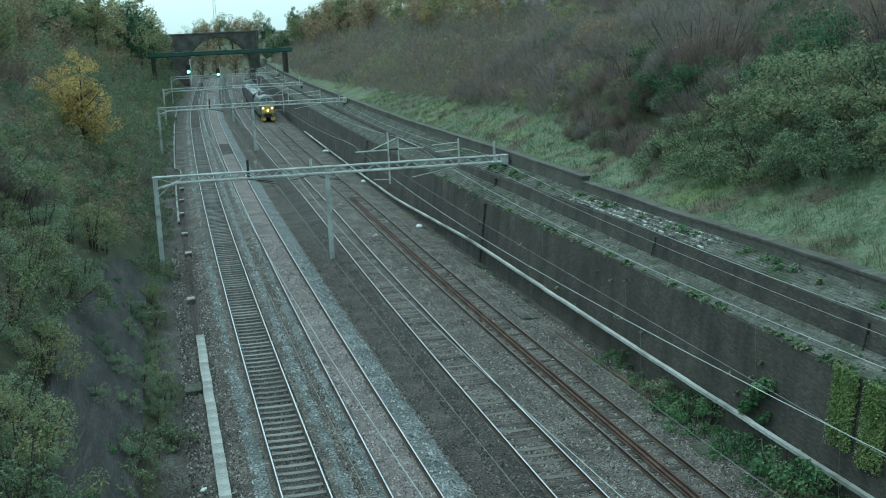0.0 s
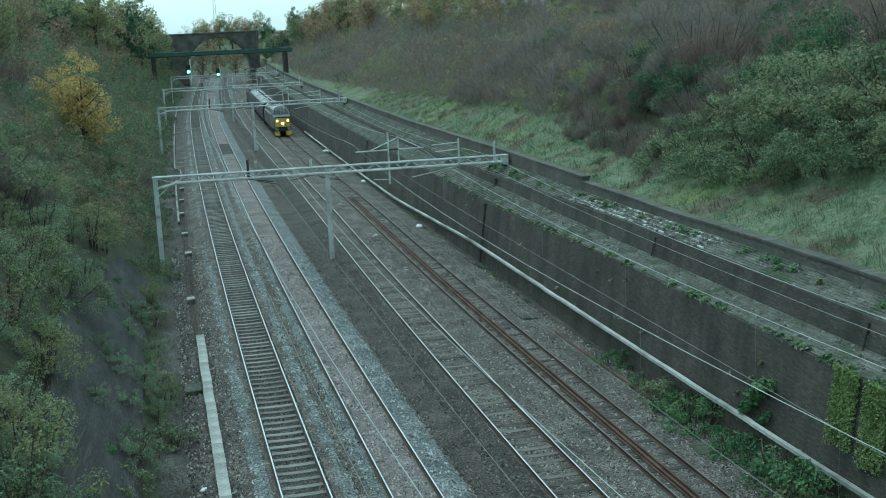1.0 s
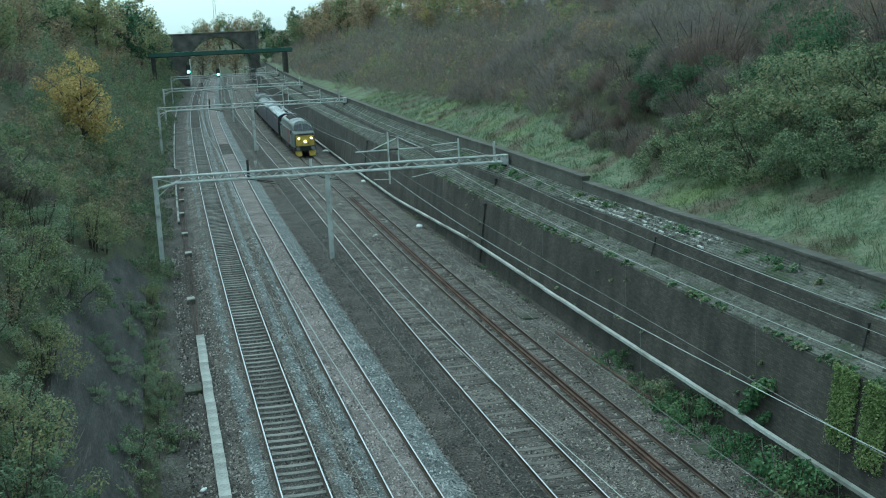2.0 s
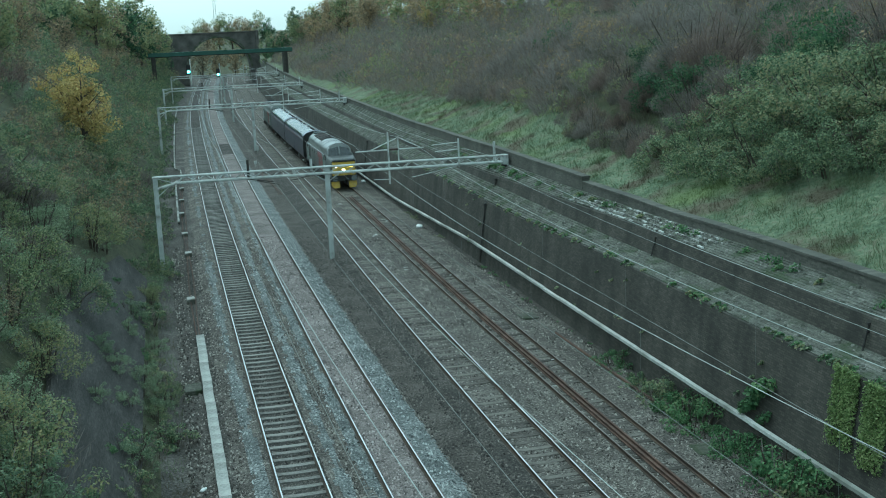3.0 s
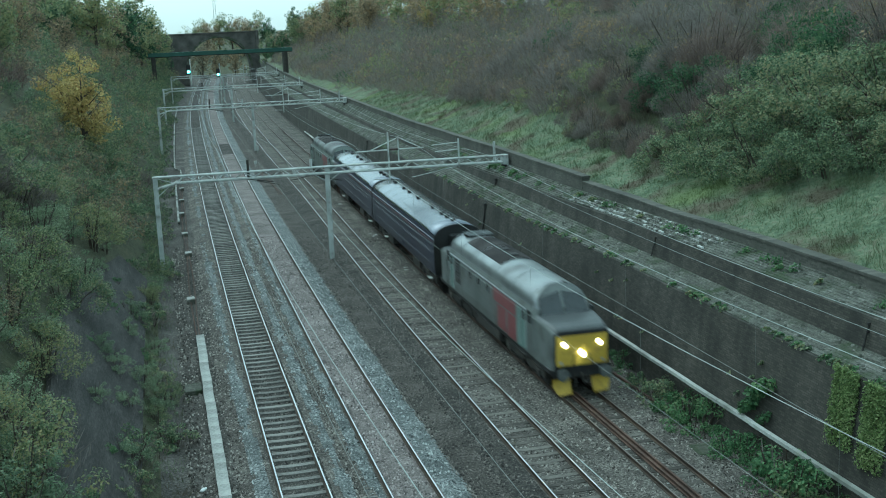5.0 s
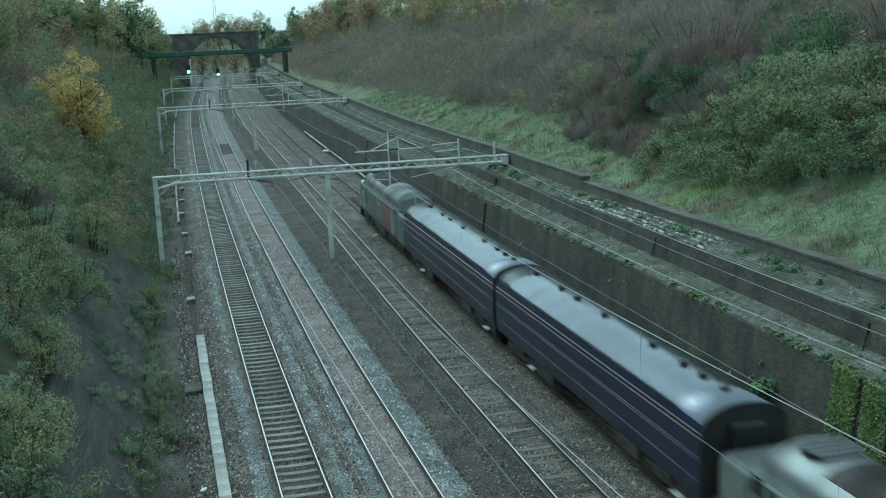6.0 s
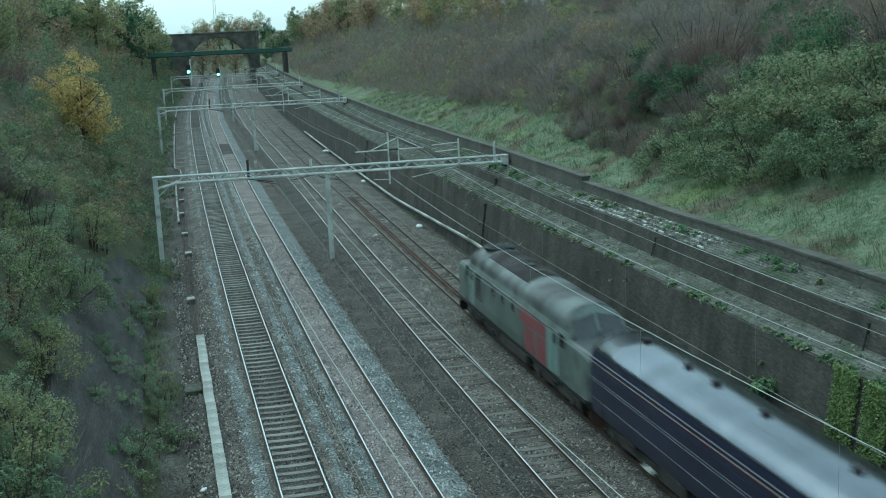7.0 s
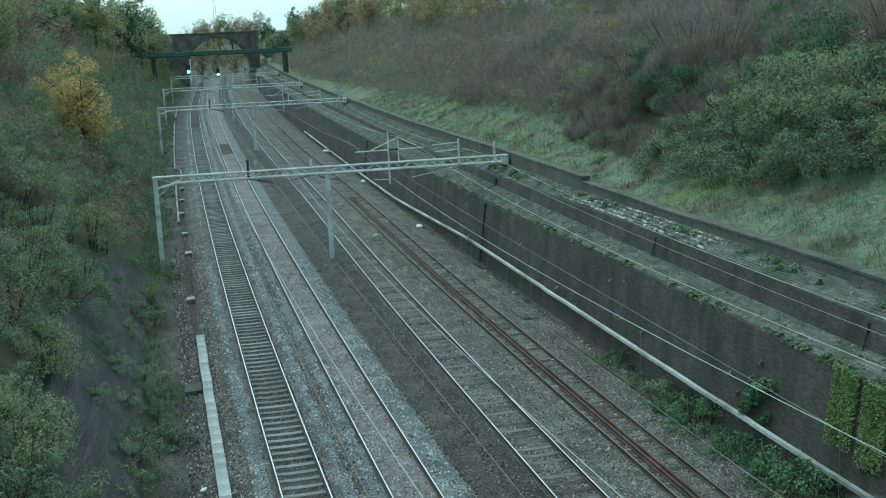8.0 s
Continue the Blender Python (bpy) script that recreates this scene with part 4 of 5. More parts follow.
def thin_copy(kind, keep, grow):
    """Vertices, faces and material slot of a plant with fewer but larger leaves, for the far woods."""
    out = []
    rng = np.random.default_rng(9)
    for o in KINDS[kind].children:
        n = len(o.data.polygons)
        v = np.empty(len(o.data.vertices) * 3, np.float32)
        o.data.vertices.foreach_get("co", v)
        v = v.reshape(-1, 4, 3)
        pick = rng.choice(n, max(40, int(n * keep)), replace=False)
        v = v[pick]
        c = v.mean(1, keepdims=True)
        g = np.array([grow, grow, grow]) if o.name.startswith(("foliage", "crown")) else np.array([1.0, 1.0, 1.0])
        v = (c + (v - c) * g)
        if not o.name.startswith(("foliage", "crown")):
            d = (v[:, 1] - v[:, 0]) * 0.35
            v[:, 0] -= d
            v[:, 1] += d
            v[:, 2] += d * 0.4
            v[:, 3] -= d * 0.4
        out.append((v[:, :3] * 1.0 if not o.name.startswith(("foliage", "crown")) else c + (v[:, :3] - c) * 1.3, o.data.materials[0]))
    return out


_thin = {}


def plant(kind, rx, y, s=1.0, turn=None, sink=0.15, squash=1.0, rng=random, far=False):
    ob = KINDS[kind]
    is_tree = kind.startswith("tree")
    near = y < (66 if rx < 0 else 76) and (rx > -14.5 if rx < 0 else rx < 32)
    if (far or (not near and not is_tree)) and kind not in _first:
        grade = (kind, y < 105)
        if grade not in _thin:
            _thin[grade] = thin_copy(kind, 0.26, 1.7) if y < 105 else thin_copy(kind, 0.1, 2.2) if not is_tree else thin_copy(kind, 0.2, 2.0)
        a = rng.uniform(0, 6.283)
        rot = np.array([[math.cos(a), -math.sin(a), 0], [math.sin(a), math.cos(a), 0], [0, 0, 1]])
        at = np.array([rx + bend(y), y, ground_z(rx, y) - sink])
        for v, mat in _thin[grade]:
            FAR["left" if rx < 0 else "right"].append((((v * s) @ rot.T) + at, mat))
        return None
    m = pose(rx + bend(y), y, ground_z(rx, y) - sink, rng.uniform(-6, 6), rng.uniform(-6, 6), rng.uniform(0, 360) if turn is None else turn)
    if kind in _first:
        _first.discard(kind)
        ob.matrix_basis = m
        o = ob
    else:
        o = copy_thing(ob, m)
    o.scale = (s, s, s * squash)
    return o


def scrub_front(y):
    """Where the scrub begins above the grass."""
    return float(np.interp(y, [30, 41, 44, 49, 55, 62, 73, 98, 133, 155], [28.0, 25.6, 23.8, 22.8, 22.1, 22.5, 23.1, 23.8, 22.9, 20.6]))


def plant_right():
    rng = random.Random(71)
    rows = [(1.5, 2.6), (4.3, 3.0), (7.4, 3.3), (11.0, 3.6), (15.4, 4.0), (20.0, 5.0)]
    for k, (back, step) in enumerate(rows):
        y = 26 + k * 1.3
        while y < 330:
            far = y > 140
            rx = scrub_front(y) + back + rng.uniform(-1.0, 1.0)
            low = 1.0
            if y < 57.5 and rx < 25.2 + (57.5 - y) * 0.55:
                kind = rng.choices(["bramble", "mixed", "scrub"], [8, 0.6, 0.5])[0]
            elif y < 60 and rx > 33.5:
                kind = rng.choices(["holly", "bare_red", "bare", "scrub"], [3, 2, 1.5, 1])[0]
            elif y < 66 and rx > 26.5:
                kind = rng.choices(["scrub", "bare_red", "holly", "mixed", "bare"], [3, 2.4, 1.6, 1, 0.7])[0]
            elif y < 80 and k < 2:
                kind = rng.choices(["scrub", "bare_red", "bare", "mixed"], [4, 2, 1, 0.6])[0]
                low = 0.62 if k == 0 else 0.85
            else:
                kind = rng.choices(["bare", "bare_red", "scrub", "mixed", "brown", "holly"], [5, 3.2, 2.4, 0.5, 0.5, 0.35])[0]
            low *= 1.12 if kind == "bramble" else 1.0
            s = rng.uniform(0.75, 1.2) * (0.85 if k == 0 else 1.1) * (1.15 if far else 1.0) * low
            plant(kind, rx, y, s, rng=rng)
            y += step * rng.uniform(0.7, 1.15) * (1.5 if far else 0.85) * (1.25 if y > 220 else 1) * (0.8 if low < 1 else 1)
    for rx, y, kind, s in ((40, 80, "tree_dark", 0.5), (42, 120, "tree_brown", 0.7), (34, 165, "tree_yellow", 0.6), (45, 200, "tree_green", 0.8), (38, 240, "tree_brown", 0.8), (44, 262, "tree_green", 0.9),
                           (30, 275, "tree_green", 0.7), (34, 300, "tree_dark", 0.8), (28, 318, "tree_green", 0.7), (25, 352, "tree_dark", 0.8), (22, 372, "tree_green", 0.9), (-3, 474, "tree_green", 1.7), (2, 470, "tree_brown", 1.8), (7, 478, "tree_green", 1.6), (12, 474, "tree_green", 2.0), (16, 470, "tree_brown", 2.0), (20, 476, "tree_green", 1.9), (25, 470, "tree_dark", 1.5), (18.6, 331, "tree_green", 0.75), (20.5, 325, "tree_dark", 0.8), (23.5, 329, "tree_brown", 0.95), (27, 322, "tree_green", 0.9), (33, 215, "tree_brown", 0.9), (37, 232, "tree_green", 0.9), (32, 250, "tree_brown", 1.0), (36, 268, "tree_brown", 1.1), (31, 285, "tree_dark", 0.9), (35, 300, "tree_brown", 1.1), (30, 318, "tree_brown", 1.0), (40, 185, "tree_brown", 0.9),
                           (30, 360, "tree_green", 0.9), (31.5, 262, "tree_brown", 1.25), (26.5, 296, "tree_green", 1.15), (24.0, 318, "tree_dark", 0.9), (29, 283, "tree_brown", 1.2), (33, 246, "tree_green", 1.2), (4, 395, "tree_brown", 1.3), (10, 402, "tree_brown", 1.2), (-1, 408, "tree_brown", 1.4), (36, 460, "tree_dark", 1.3), (38, 330, "tree_brown", 0.9)):
        plant(kind, rx, y, s, rng=rng)


def plant_left():
    rng = random.Random(72)
    rows = [(-5.0, 1.7), (-7.6, 2.1), (-10.0, 2.3), (-12.6, 2.6), (-15.4, 2.9), (-18.5, 3.3), (-22.0, 4.2)]
    for k, (rx0, step) in enumerate(rows):
        y = 24 + k * 0.9
        while y < 325:
            rx = rx0 + rng.uniform(-0.9, 0.9)
            near_bare = 34 < y < 66 and -9.5 < rx < -5.6
            if near_bare and rng.random() < 0.86:
                y += 1.0
                continue
            if k == 0:
                kind = rng.choices(["low", "pale", "mixed", "low"], [4, 1.2, 0.8, 2])[0]
                s = rng.uniform(0.6, 1.1) if kind == "low" else rng.uniform(0.35, 0.6)
            elif k < 3:
                kind = rng.choices(["mixed", "pale", "bramble", "brown", "scrub"], [3, 2, 2, 1.0, 0.6])[0]
                s = rng.uniform(0.75, 1.1)
            else:
                kind = rng.choices(["mixed", "brown", "bramble", "pale", "scrub", "bare_red", "tree_dark"], [3.2, 3.4, 1.4, 2.0, 0.9, 0.8, 0.1])[0]
                s = rng.uniform(0.8, 1.25)
                if kind == "tree_dark":
                    s *= 0.6
            far = y > 130
            plant(kind, rx, y, s * (1.2 if far else 1.0), rng=rng)
            y += step * max(s, 0.7) / 0.85 * rng.uniform(0.8, 1.25) * (1.45 if far else 1.0)
    for rx, y, kind, s in ((-9.7, 92, "tree_yellow", 1.2), (-10.9, 96, "tree_yellow", 1.0), (-9.4, 97, "tree_yellow", 0.75), (-11.5, 314, "tree_dark", 1.45), (-9.8, 322, "tree_green", 1.05), (-11.0, 262, "tree_green", 1.5), (-12.5, 245, "tree_dark", 1.6), (-13.5, 226, "tree_brown", 1.5), (-12.0, 280, "tree_dark", 1.5), (-15.5, 210, "tree_green", 1.6), (-11.2, 300, "tree_green", 1.35), (-13.5, 304, "tree_dark", 1.7), (-8.8, 331, "tree_dark", 0.85), (-15.5, 288, "tree_green", 1.7), (-12.5, 292, "tree_brown", 1.2), (-16, 100, "tree_green", 0.7), (-20, 90, "tree_green", 0.9),
                           (-18, 130, "tree_brown", 0.8), (-21, 150, "tree_green", 0.9), (-17, 170, "tree_brown", 0.8), (-12, 185, "tree_brown", 0.7), (-20, 200, "tree_dark", 0.9),
                           (-14, 215, "tree_green", 0.8), (-14.2, 235, "tree_dark", 0.8), (-20.2, 245, "tree_green", 1.0), (-15.2, 262, "tree_green", 0.9), (-18.2, 280, "tree_dark", 1.1), (-14.2, 292, "tree_brown", 0.9),
                           (-15.2, 310, "tree_dark", 1.1), (-12.7, 318, "tree_green", 0.8), (-12.2, 332, "tree_dark", 0.8), (-17.2, 335, "tree_green", 1.2)):
        plant(kind, rx, y, s, rng=rng)


def plant_wall_foot():
    rng = random.Random(73)
    y = 25.0
    while y < 95:
        thick = y < 45
        plant(rng.choice(["nettle", "nettle", "low"]), 14.85 + rng.uniform(-0.45, 0.2) + (-0.15 if thick else 0.05), y, rng.uniform(0.45, 1.15) if thick else rng.uniform(0.22, 0.5), rng=rng)
        y += rng.uniform(0.5, 1.2) if thick else rng.uniform(0.9, 3.2) * (1.0 if y < 60 else 1.8)


plant_right()
plant_left()
plant_wall_foot()
for _y, _s in ((29.6, 1.7), (30.4, 1.9), (31.2, 1.2), (33.6, 1.3), (37.0, 1.5), (38.2, 1.2)):
    plant("nettle", 14.8, _y, _s, rng=random)


def plant_revetment():
    rng = random.Random(77)
    for _ in range(46):
        y = rng.uniform(27, 67)
        rx = rng.choice([-5.4, -5.8, -6.4, -7.4, -8.3]) + rng.uniform(-0.3, 0.3)
        plant(rng.choice(["nettle", "low", "pale"]), rx, y, rng.uniform(0.25, 0.6), sink=-0.15, rng=rng)


plant_revetment()


def skyline_trees():
    """Belts of trees along the tops of the two banks."""
    rng = random.Random(78)
    y = 58.0
    while y < 300:
        kind = rng.choices(["tree_brown", "tree_green", "tree_dark", "tree_green"], [3, 3, 1, 1])[0]
        plant(kind, rng.uniform(-26, -19) - (2 if y > 230 else 0), y, rng.uniform(0.95, 1.35), rng=rng, far=True)
        y += rng.uniform(4.0, 7.5)
    y = 110.0
    while y < 310:
        kind = rng.choices(["tree_brown", "tree_green", "tree_dark", "tree_brown"], [3, 2, 0.6, 2])[0]
        plant(kind, rng.uniform(33, 41) - (5 if y > 240 else 0), y, rng.uniform(0.8, 1.15), rng=rng, far=True)
        y += rng.uniform(4.0, 7.0)


skyline_trees()


def far_woods():
    for side, lots in FAR.items():
        mats, vs, mi = [], [], []
        for v, mat in lots:
            if mat not in mats:
                mats.append(mat)
            vs.append(v.reshape(-1, 3))
            mi += [mats.index(mat)] * len(v)
        allv = np.concatenate(vs)
        o = from_arrays("far_scrub", allv, np.arange(len(allv)).reshape(-1, 3), mats)
        o.data.polygons.foreach_set("material_index", mi)
        tagged(o, "distant mixed scrub covering the cutting slope", "scrub", kind="stuff")


far_woods()


def grass_tufts():
    """Rough grass on the slope above the parapet and thin weeds at the wall's foot."""
    rng = np.random.default_rng(5)
    for name, n, x0, x1, y0, y1, ln, mat, label in (("grass", 108000, 19.2, 26.5, 24, 140, 0.15, "blade", "rough tufted grass above the retaining wall"),
                                                    ("weeds", 9000, -5.3, -3.7, 24, 120, 0.14, "blade", "thin weeds at the foot of the bank")):
        per = 12
        m = n // per
        n = m * per
        cy = y0 + (y1 - y0) * rng.random(m) ** 1.5
        cx = x0 + (x1 - x0) * rng.random(m)
        tall = np.repeat(0.5 + 1.3 * rng.random(m) ** 2, per)
        y = np.repeat(cy, per) + rng.normal(size=n) * 0.16
        x = np.repeat(cx, per) + rng.normal(size=n) * 0.16
        z = np.array([ground_z(a, b) for a, b in zip(x, y)])
        p = np.stack([x + np.array([bend(v) for v in y]), y, z - 0.02], 1)
        d = rng.normal(size=(n, 3)) * 0.45 + np.repeat(rng.normal(size=(m, 3)) * 0.5, per, 0) + np.array([-0.2, 0, 1])
        d[:, 2] = np.maximum(d[:, 2], 0.25)
        s = rng.normal(size=(n, 3)) * np.array([1, 1, 0.1])
        s /= np.linalg.norm(s, axis=1)[:, None]
        l = (ln * tall * (0.5 + rng.random(n)))[:, None]
        v = np.stack([p - s * 0.013, p + s * 0.013, p + d * l], 1).reshape(-1, 3)
        o = from_arrays(name, v, np.arange(3 * n).reshape(-1, 3), M[mat])
        tagged(o, label, "grass", kind="stuff")


M["blade"] = surface("dry_grass_blade", [(0.075, 0.105, 0.056), (0.125, 0.165, 0.09), (0.19, 0.215, 0.13), (0.25, 0.235, 0.165)], 0.5, 2, 0.9, 0.0, island=0.4, through_light=0.3, stains=[((0.135, 0.17, 0.07), 0.19, 0.53, 0.66), ((0.105, 0.092, 0.062), 0.33, 0.51, 0.62)])
grass_tufts()


def wall_plants():
    """Ivy hanging on the lower wall, tufts on the ledges, weeds rooted in joints."""
    rng = np.random.default_rng(15)
    for y0, y1, z0, z1, n in ((26.9, 28.1, 1.2, 3.8, 5000), (28.45, 29.7, 1.4, 3.85, 5000)):
        y = y0 + (y1 - y0) * rng.random(n)
        z = z0 + (z1 - z0) * rng.random(n) ** 0.7
        c = np.stack([15.42 + 0.13 * (z + 0.6) - 0.06 - 0.12 * rng.random(n), y, z], 1)
        v, q = leaf_set(rng, c, np.full(n, 0.07), n, 0.075)
        o = from_arrays("ivy", v, q, M["leaf_ivy"])
        tagged(o, "bright green ivy hanging on the brick wall", "ivy", "ivy on the wall")
    spots = [(15.5, 33.4, 2.0, 0.65, 320), (15.45, 34.1, 1.2, 0.5, 220), (15.55, 33.2, 1.0, 0.4, 160)]
    r = random.Random(19)
    for _ in range(120):
        y = 23 + 85 * r.random() ** 1.3
        spots.append((16.03 + 0.1 * r.random() + bend(y), y, lower_top(y) + 0.06, r.uniform(0.08, 0.26), 50))
    for _ in range(40):
        y = 24 + 60 * r.random() ** 1.2
        spots.append((17.75 + 0.6 * r.random() + bend(y), y, (upper_top(y) + parapet_foot(y)) / 2 + 0.12, r.uniform(0.15, 0.42), 75))
    for _ in range(26):
        y = 25 + 50 * r.random()
        z = r.uniform(0.3, 3.3)
        spots.append((15.42 + 0.127 * (z + 0.6) - 0.04 + bend(y), y, z, r.uniform(0.06, 0.16), 26))
    for x, y, z, s, n in spots:
        v, q = leaf_set(rng, [(x, y, z), (x - 0.1, y + s * 0.5, z - s * 0.4), (x, y - s * 0.5, z + s * 0.3)], [s * 0.6, s * 0.5, s * 0.5], n, 0.11 if s < 0.5 else 0.16)
        o = from_arrays("wall_weed", v, q, M["leaf_green" if s < 0.2 else "leaf_fresh"])
        tagged(o, "small green weed rooted in the old wall", "weed", "weeds on the wall")


wall_plants()


# ---- dark revetment on the left slope ----
def revetment():
    rows = []
    for y in span(26, 66, 1.0):
        k = max(0.0, math.sin(math.pi * min(1, max(0, (y - 22) / 46))))
        r = []
        for i in range(6):
            x = -5.2 - i * 0.56 * (0.4 + 0.6 * k)
            r.append((x + bend(y), y, ground_z(x, y) + 0.22 + 0.05 * noise.noise((x, y * 0.5, 4))))
        rows.append(r)
    o = part("revetment", loft(rows, closed=False, caps=False), M["revetment"])
    mod = o.modifiers.new("depth", "SOLIDIFY")
    mod.thickness = 0.25
    tagged(o, "dark brick revetment on the overgrown bank", "revetment", kind="structure")


revetment()


# ---- litter ----
def litter():
    r = random.Random(44)
    for rx, y, s in ((14.37, 81.5, 0.55), (14.64, 108.3, 0.5), (14.89, 138, 0.6), (10.64, 79.2, 0.3), (-3.15, 36.3, 0.2)):
        bm = bmesh.new()
        bmesh.ops.create_icosphere(bm, subdivisions=2, radius=1.0)
        for v in bm.verts:
            k = 1 + 0.45 * noise.noise(v.co * 1.7 + Vector((rx, y, 0)))
            v.co = Vector((v.co.x * s * 0.45 * k, v.co.y * s * 0.9 * k, v.co.z * s * 0.3 * k))
        o = part("bag", bm, M["bag"], smooth=True)
        o.matrix_world = pose(rx + bend(y), y, -0.18, 0, 0, r.uniform(-60, 60))
        tagged(o, "crumpled white plastic bag lying on ballast", "litter", "scraps of litter")
    for i in range(70):
        y = 27 + 70 * r.random() ** 1.3
        rx = r.choice([10.35, 11.1, 12.5, 12.75, 10.5]) + r.uniform(-0.15, 0.15)
        bm = bmesh.new()
        box(bm, -0.13, 0.13, -0.05, 0.05, 0, 0.035, 0.008)
        for v in bm.verts:
            v.co += Vector((r.uniform(-0.03, 0.03), r.uniform(-0.02, 0.02), 0))
        o = part("pale_chip", bm, M["concrete"])
        s = r.uniform(0.5, 1.15)
        o.matrix_world = pose(rx + bend(y), y, -0.155, 0, 0, r.uniform(-25, 25)) @ Matrix.Diagonal((s, s, s, 1))
        tagged(o, "pale chip of broken concrete on the ballast", "stone chip", "concrete chips")


litter()


def loose_cables():
    """Rust-stained cables across the ballast beside the middle mast."""
    for k in range(3):
        t = part("loose_cable", wire_strand(bmesh.new(), [(5.9 + 0.22 * k + 0.25 * math.sin((y - 100) * 0.2 + k) + bend(y), y, -0.2) for y in span(104, 124, 1.0)], 0.035, 5), M["rust"])
        tagged(t, "rust-brown cable lying loose on dark ballast", "cable", "loose cables")
    for rx, y, h in ((6.9, 142.5, 0.9), (5.7, 128, 0.6), (8.9, 118, 0.5)):
        bm = bmesh.new()
        box(bm, -0.16, 0.16, -0.14, 0.14, 0.25, h, 0.02)
        tube(bm, (0, 0, -0.4), (0, 0, 0.3), 0.05, 6)
        o = part("marker_box", bm, M["white_paint"])
        o.matrix_world = pose(rx + bend(y), y, -0.25)
        tagged(o, "small pale lineside box on a short post", "lineside box", "lineside boxes")


loose_cables()


# ---- the train: a diesel at each end of two coaches ----
M["loco_grey"] = surface("grimy_silver_grey_paint", [(0.10, 0.11, 0.107), (0.145, 0.157, 0.153), (0.19, 0.203, 0.198)], 0.5, 9, 0.4, 0.03, stains=((0.06, 0.056, 0.052), 0.9, 0.48, 0.75))
M["loco_roof"] = surface("dull_grey_roof_paint", [(0.19, 0.20, 0.205), (0.25, 0.265, 0.272), (0.31, 0.325, 0.33)], 0.6, 8, 0.36, 0.03, metal=0.6, spec=0.6, stains=((0.06, 0.055, 0.055), 0.5, 0.52, 0.75))
M["loco_roof_grimy"] = surface("soot_stained_roof_paint", [(0.075, 0.085, 0.085), (0.12, 0.132, 0.132), (0.175, 0.19, 0.19)], 0.6, 8, 0.5, 0.03, metal=0.2, stains=((0.035, 0.03, 0.032), 0.45, 0.46, 0.62))
M["loco_teal"] = surface("pale_green_grey_panel_paint", [(0.16, 0.23, 0.21), (0.22, 0.30, 0.28)], 0.6, 10, 0.45, 0.03)
M["loco_red"] = surface("faded_red_paint", [(0.17, 0.05, 0.055), (0.24, 0.08, 0.085)], 0.8, 10, 0.45, 0.03)
M["loco_yellow"] = surface("warning_yellow_paint", [(0.46, 0.31, 0.045), (0.60, 0.42, 0.07)], 0.8, 12, 0.45, 0.03, stains=((0.3, 0.2, 0.05), 2.5, 0.55, 0.75))
M["loco_black"] = surface("matt_black_paint", [(0.012, 0.012, 0.013), (0.03, 0.03, 0.03)], 1, 15, 0.5, 0.03)
M["loco_green"] = surface("grimy_green_grey_paint", [(0.085, 0.108, 0.098), (0.125, 0.152, 0.14), (0.165, 0.192, 0.178)], 0.5, 9, 0.42, 0.03, stains=((0.055, 0.052, 0.048), 0.9, 0.48, 0.75))
M["loco_nose"] = surface("dark_grey_nose_paint", [(0.05, 0.055, 0.057), (0.085, 0.09, 0.093)], 0.8, 10, 0.4, 0.03)
M["coach_blue"] = surface("dark_claret_navy_paint", [(0.012, 0.014, 0.035), (0.02, 0.023, 0.052)], 0.4, 6, 0.28, 0.02, stains=((0.03, 0.03, 0.04), 0.7, 0.5, 0.75))
M["coach_roof"] = surface("silver_coach_roof", [(0.135, 0.145, 0.172), (0.168, 0.18, 0.212), (0.205, 0.22, 0.258)], 0.25, 6, 0.2, 0.02, metal=0.95, spec=0.5, stains=((0.12, 0.13, 0.15), 0.6, 0.5, 0.75))
M["cream"] = surface("cream_lining_paint", [(0.20, 0.20, 0.22), (0.27, 0.27, 0.29)], 1, 12, 0.5, 0.0)
M["red_line"] = surface("red_lining_paint", [(0.12, 0.03, 0.03), (0.17, 0.045, 0.04)], 1, 12, 0.5, 0.0)
M["glass"] = surface("dark_cab_glass", [(0.012, 0.016, 0.018), (0.03, 0.036, 0.04)], 1, 4, 0.08, 0.0, spec=0.8)
M["buffer"] = surface("greasy_buffer_steel", [(0.12, 0.13, 0.13), (0.24, 0.25, 0.25)], 3, 20, 0.45, 0.05, metal=0.6)
M["lamp"] = glow("lit_headlamp", (1.0, 0.90, 0.70), 16.0)
M["lamp_out"] = surface("unlit_lamp_glass", [(0.3, 0.3, 0.3), (0.5, 0.5, 0.5)], 4, 20, 0.15, 0.0)


def side_profile(hw, z0, zc, zt, n=8, inner=0.0):
    """Half-round roofed section from the left sill over the roof to the right sill."""
    pts = [(-hw + 0.06, z0), (-hw, z0 + 0.45), (-hw, zc - 0.35), (-hw + 0.05, zc)]
    for i in range(1, n):
        a = math.pi * i / n
        pts.append((-(hw - 0.05) * math.cos(a), zc + (zt - zc) * math.sin(a) ** 0.85))
    pts += [(hw - 0.05, zc), (hw, zc - 0.35), (hw, z0 + 0.45), (hw - 0.06, z0)]
    return pts


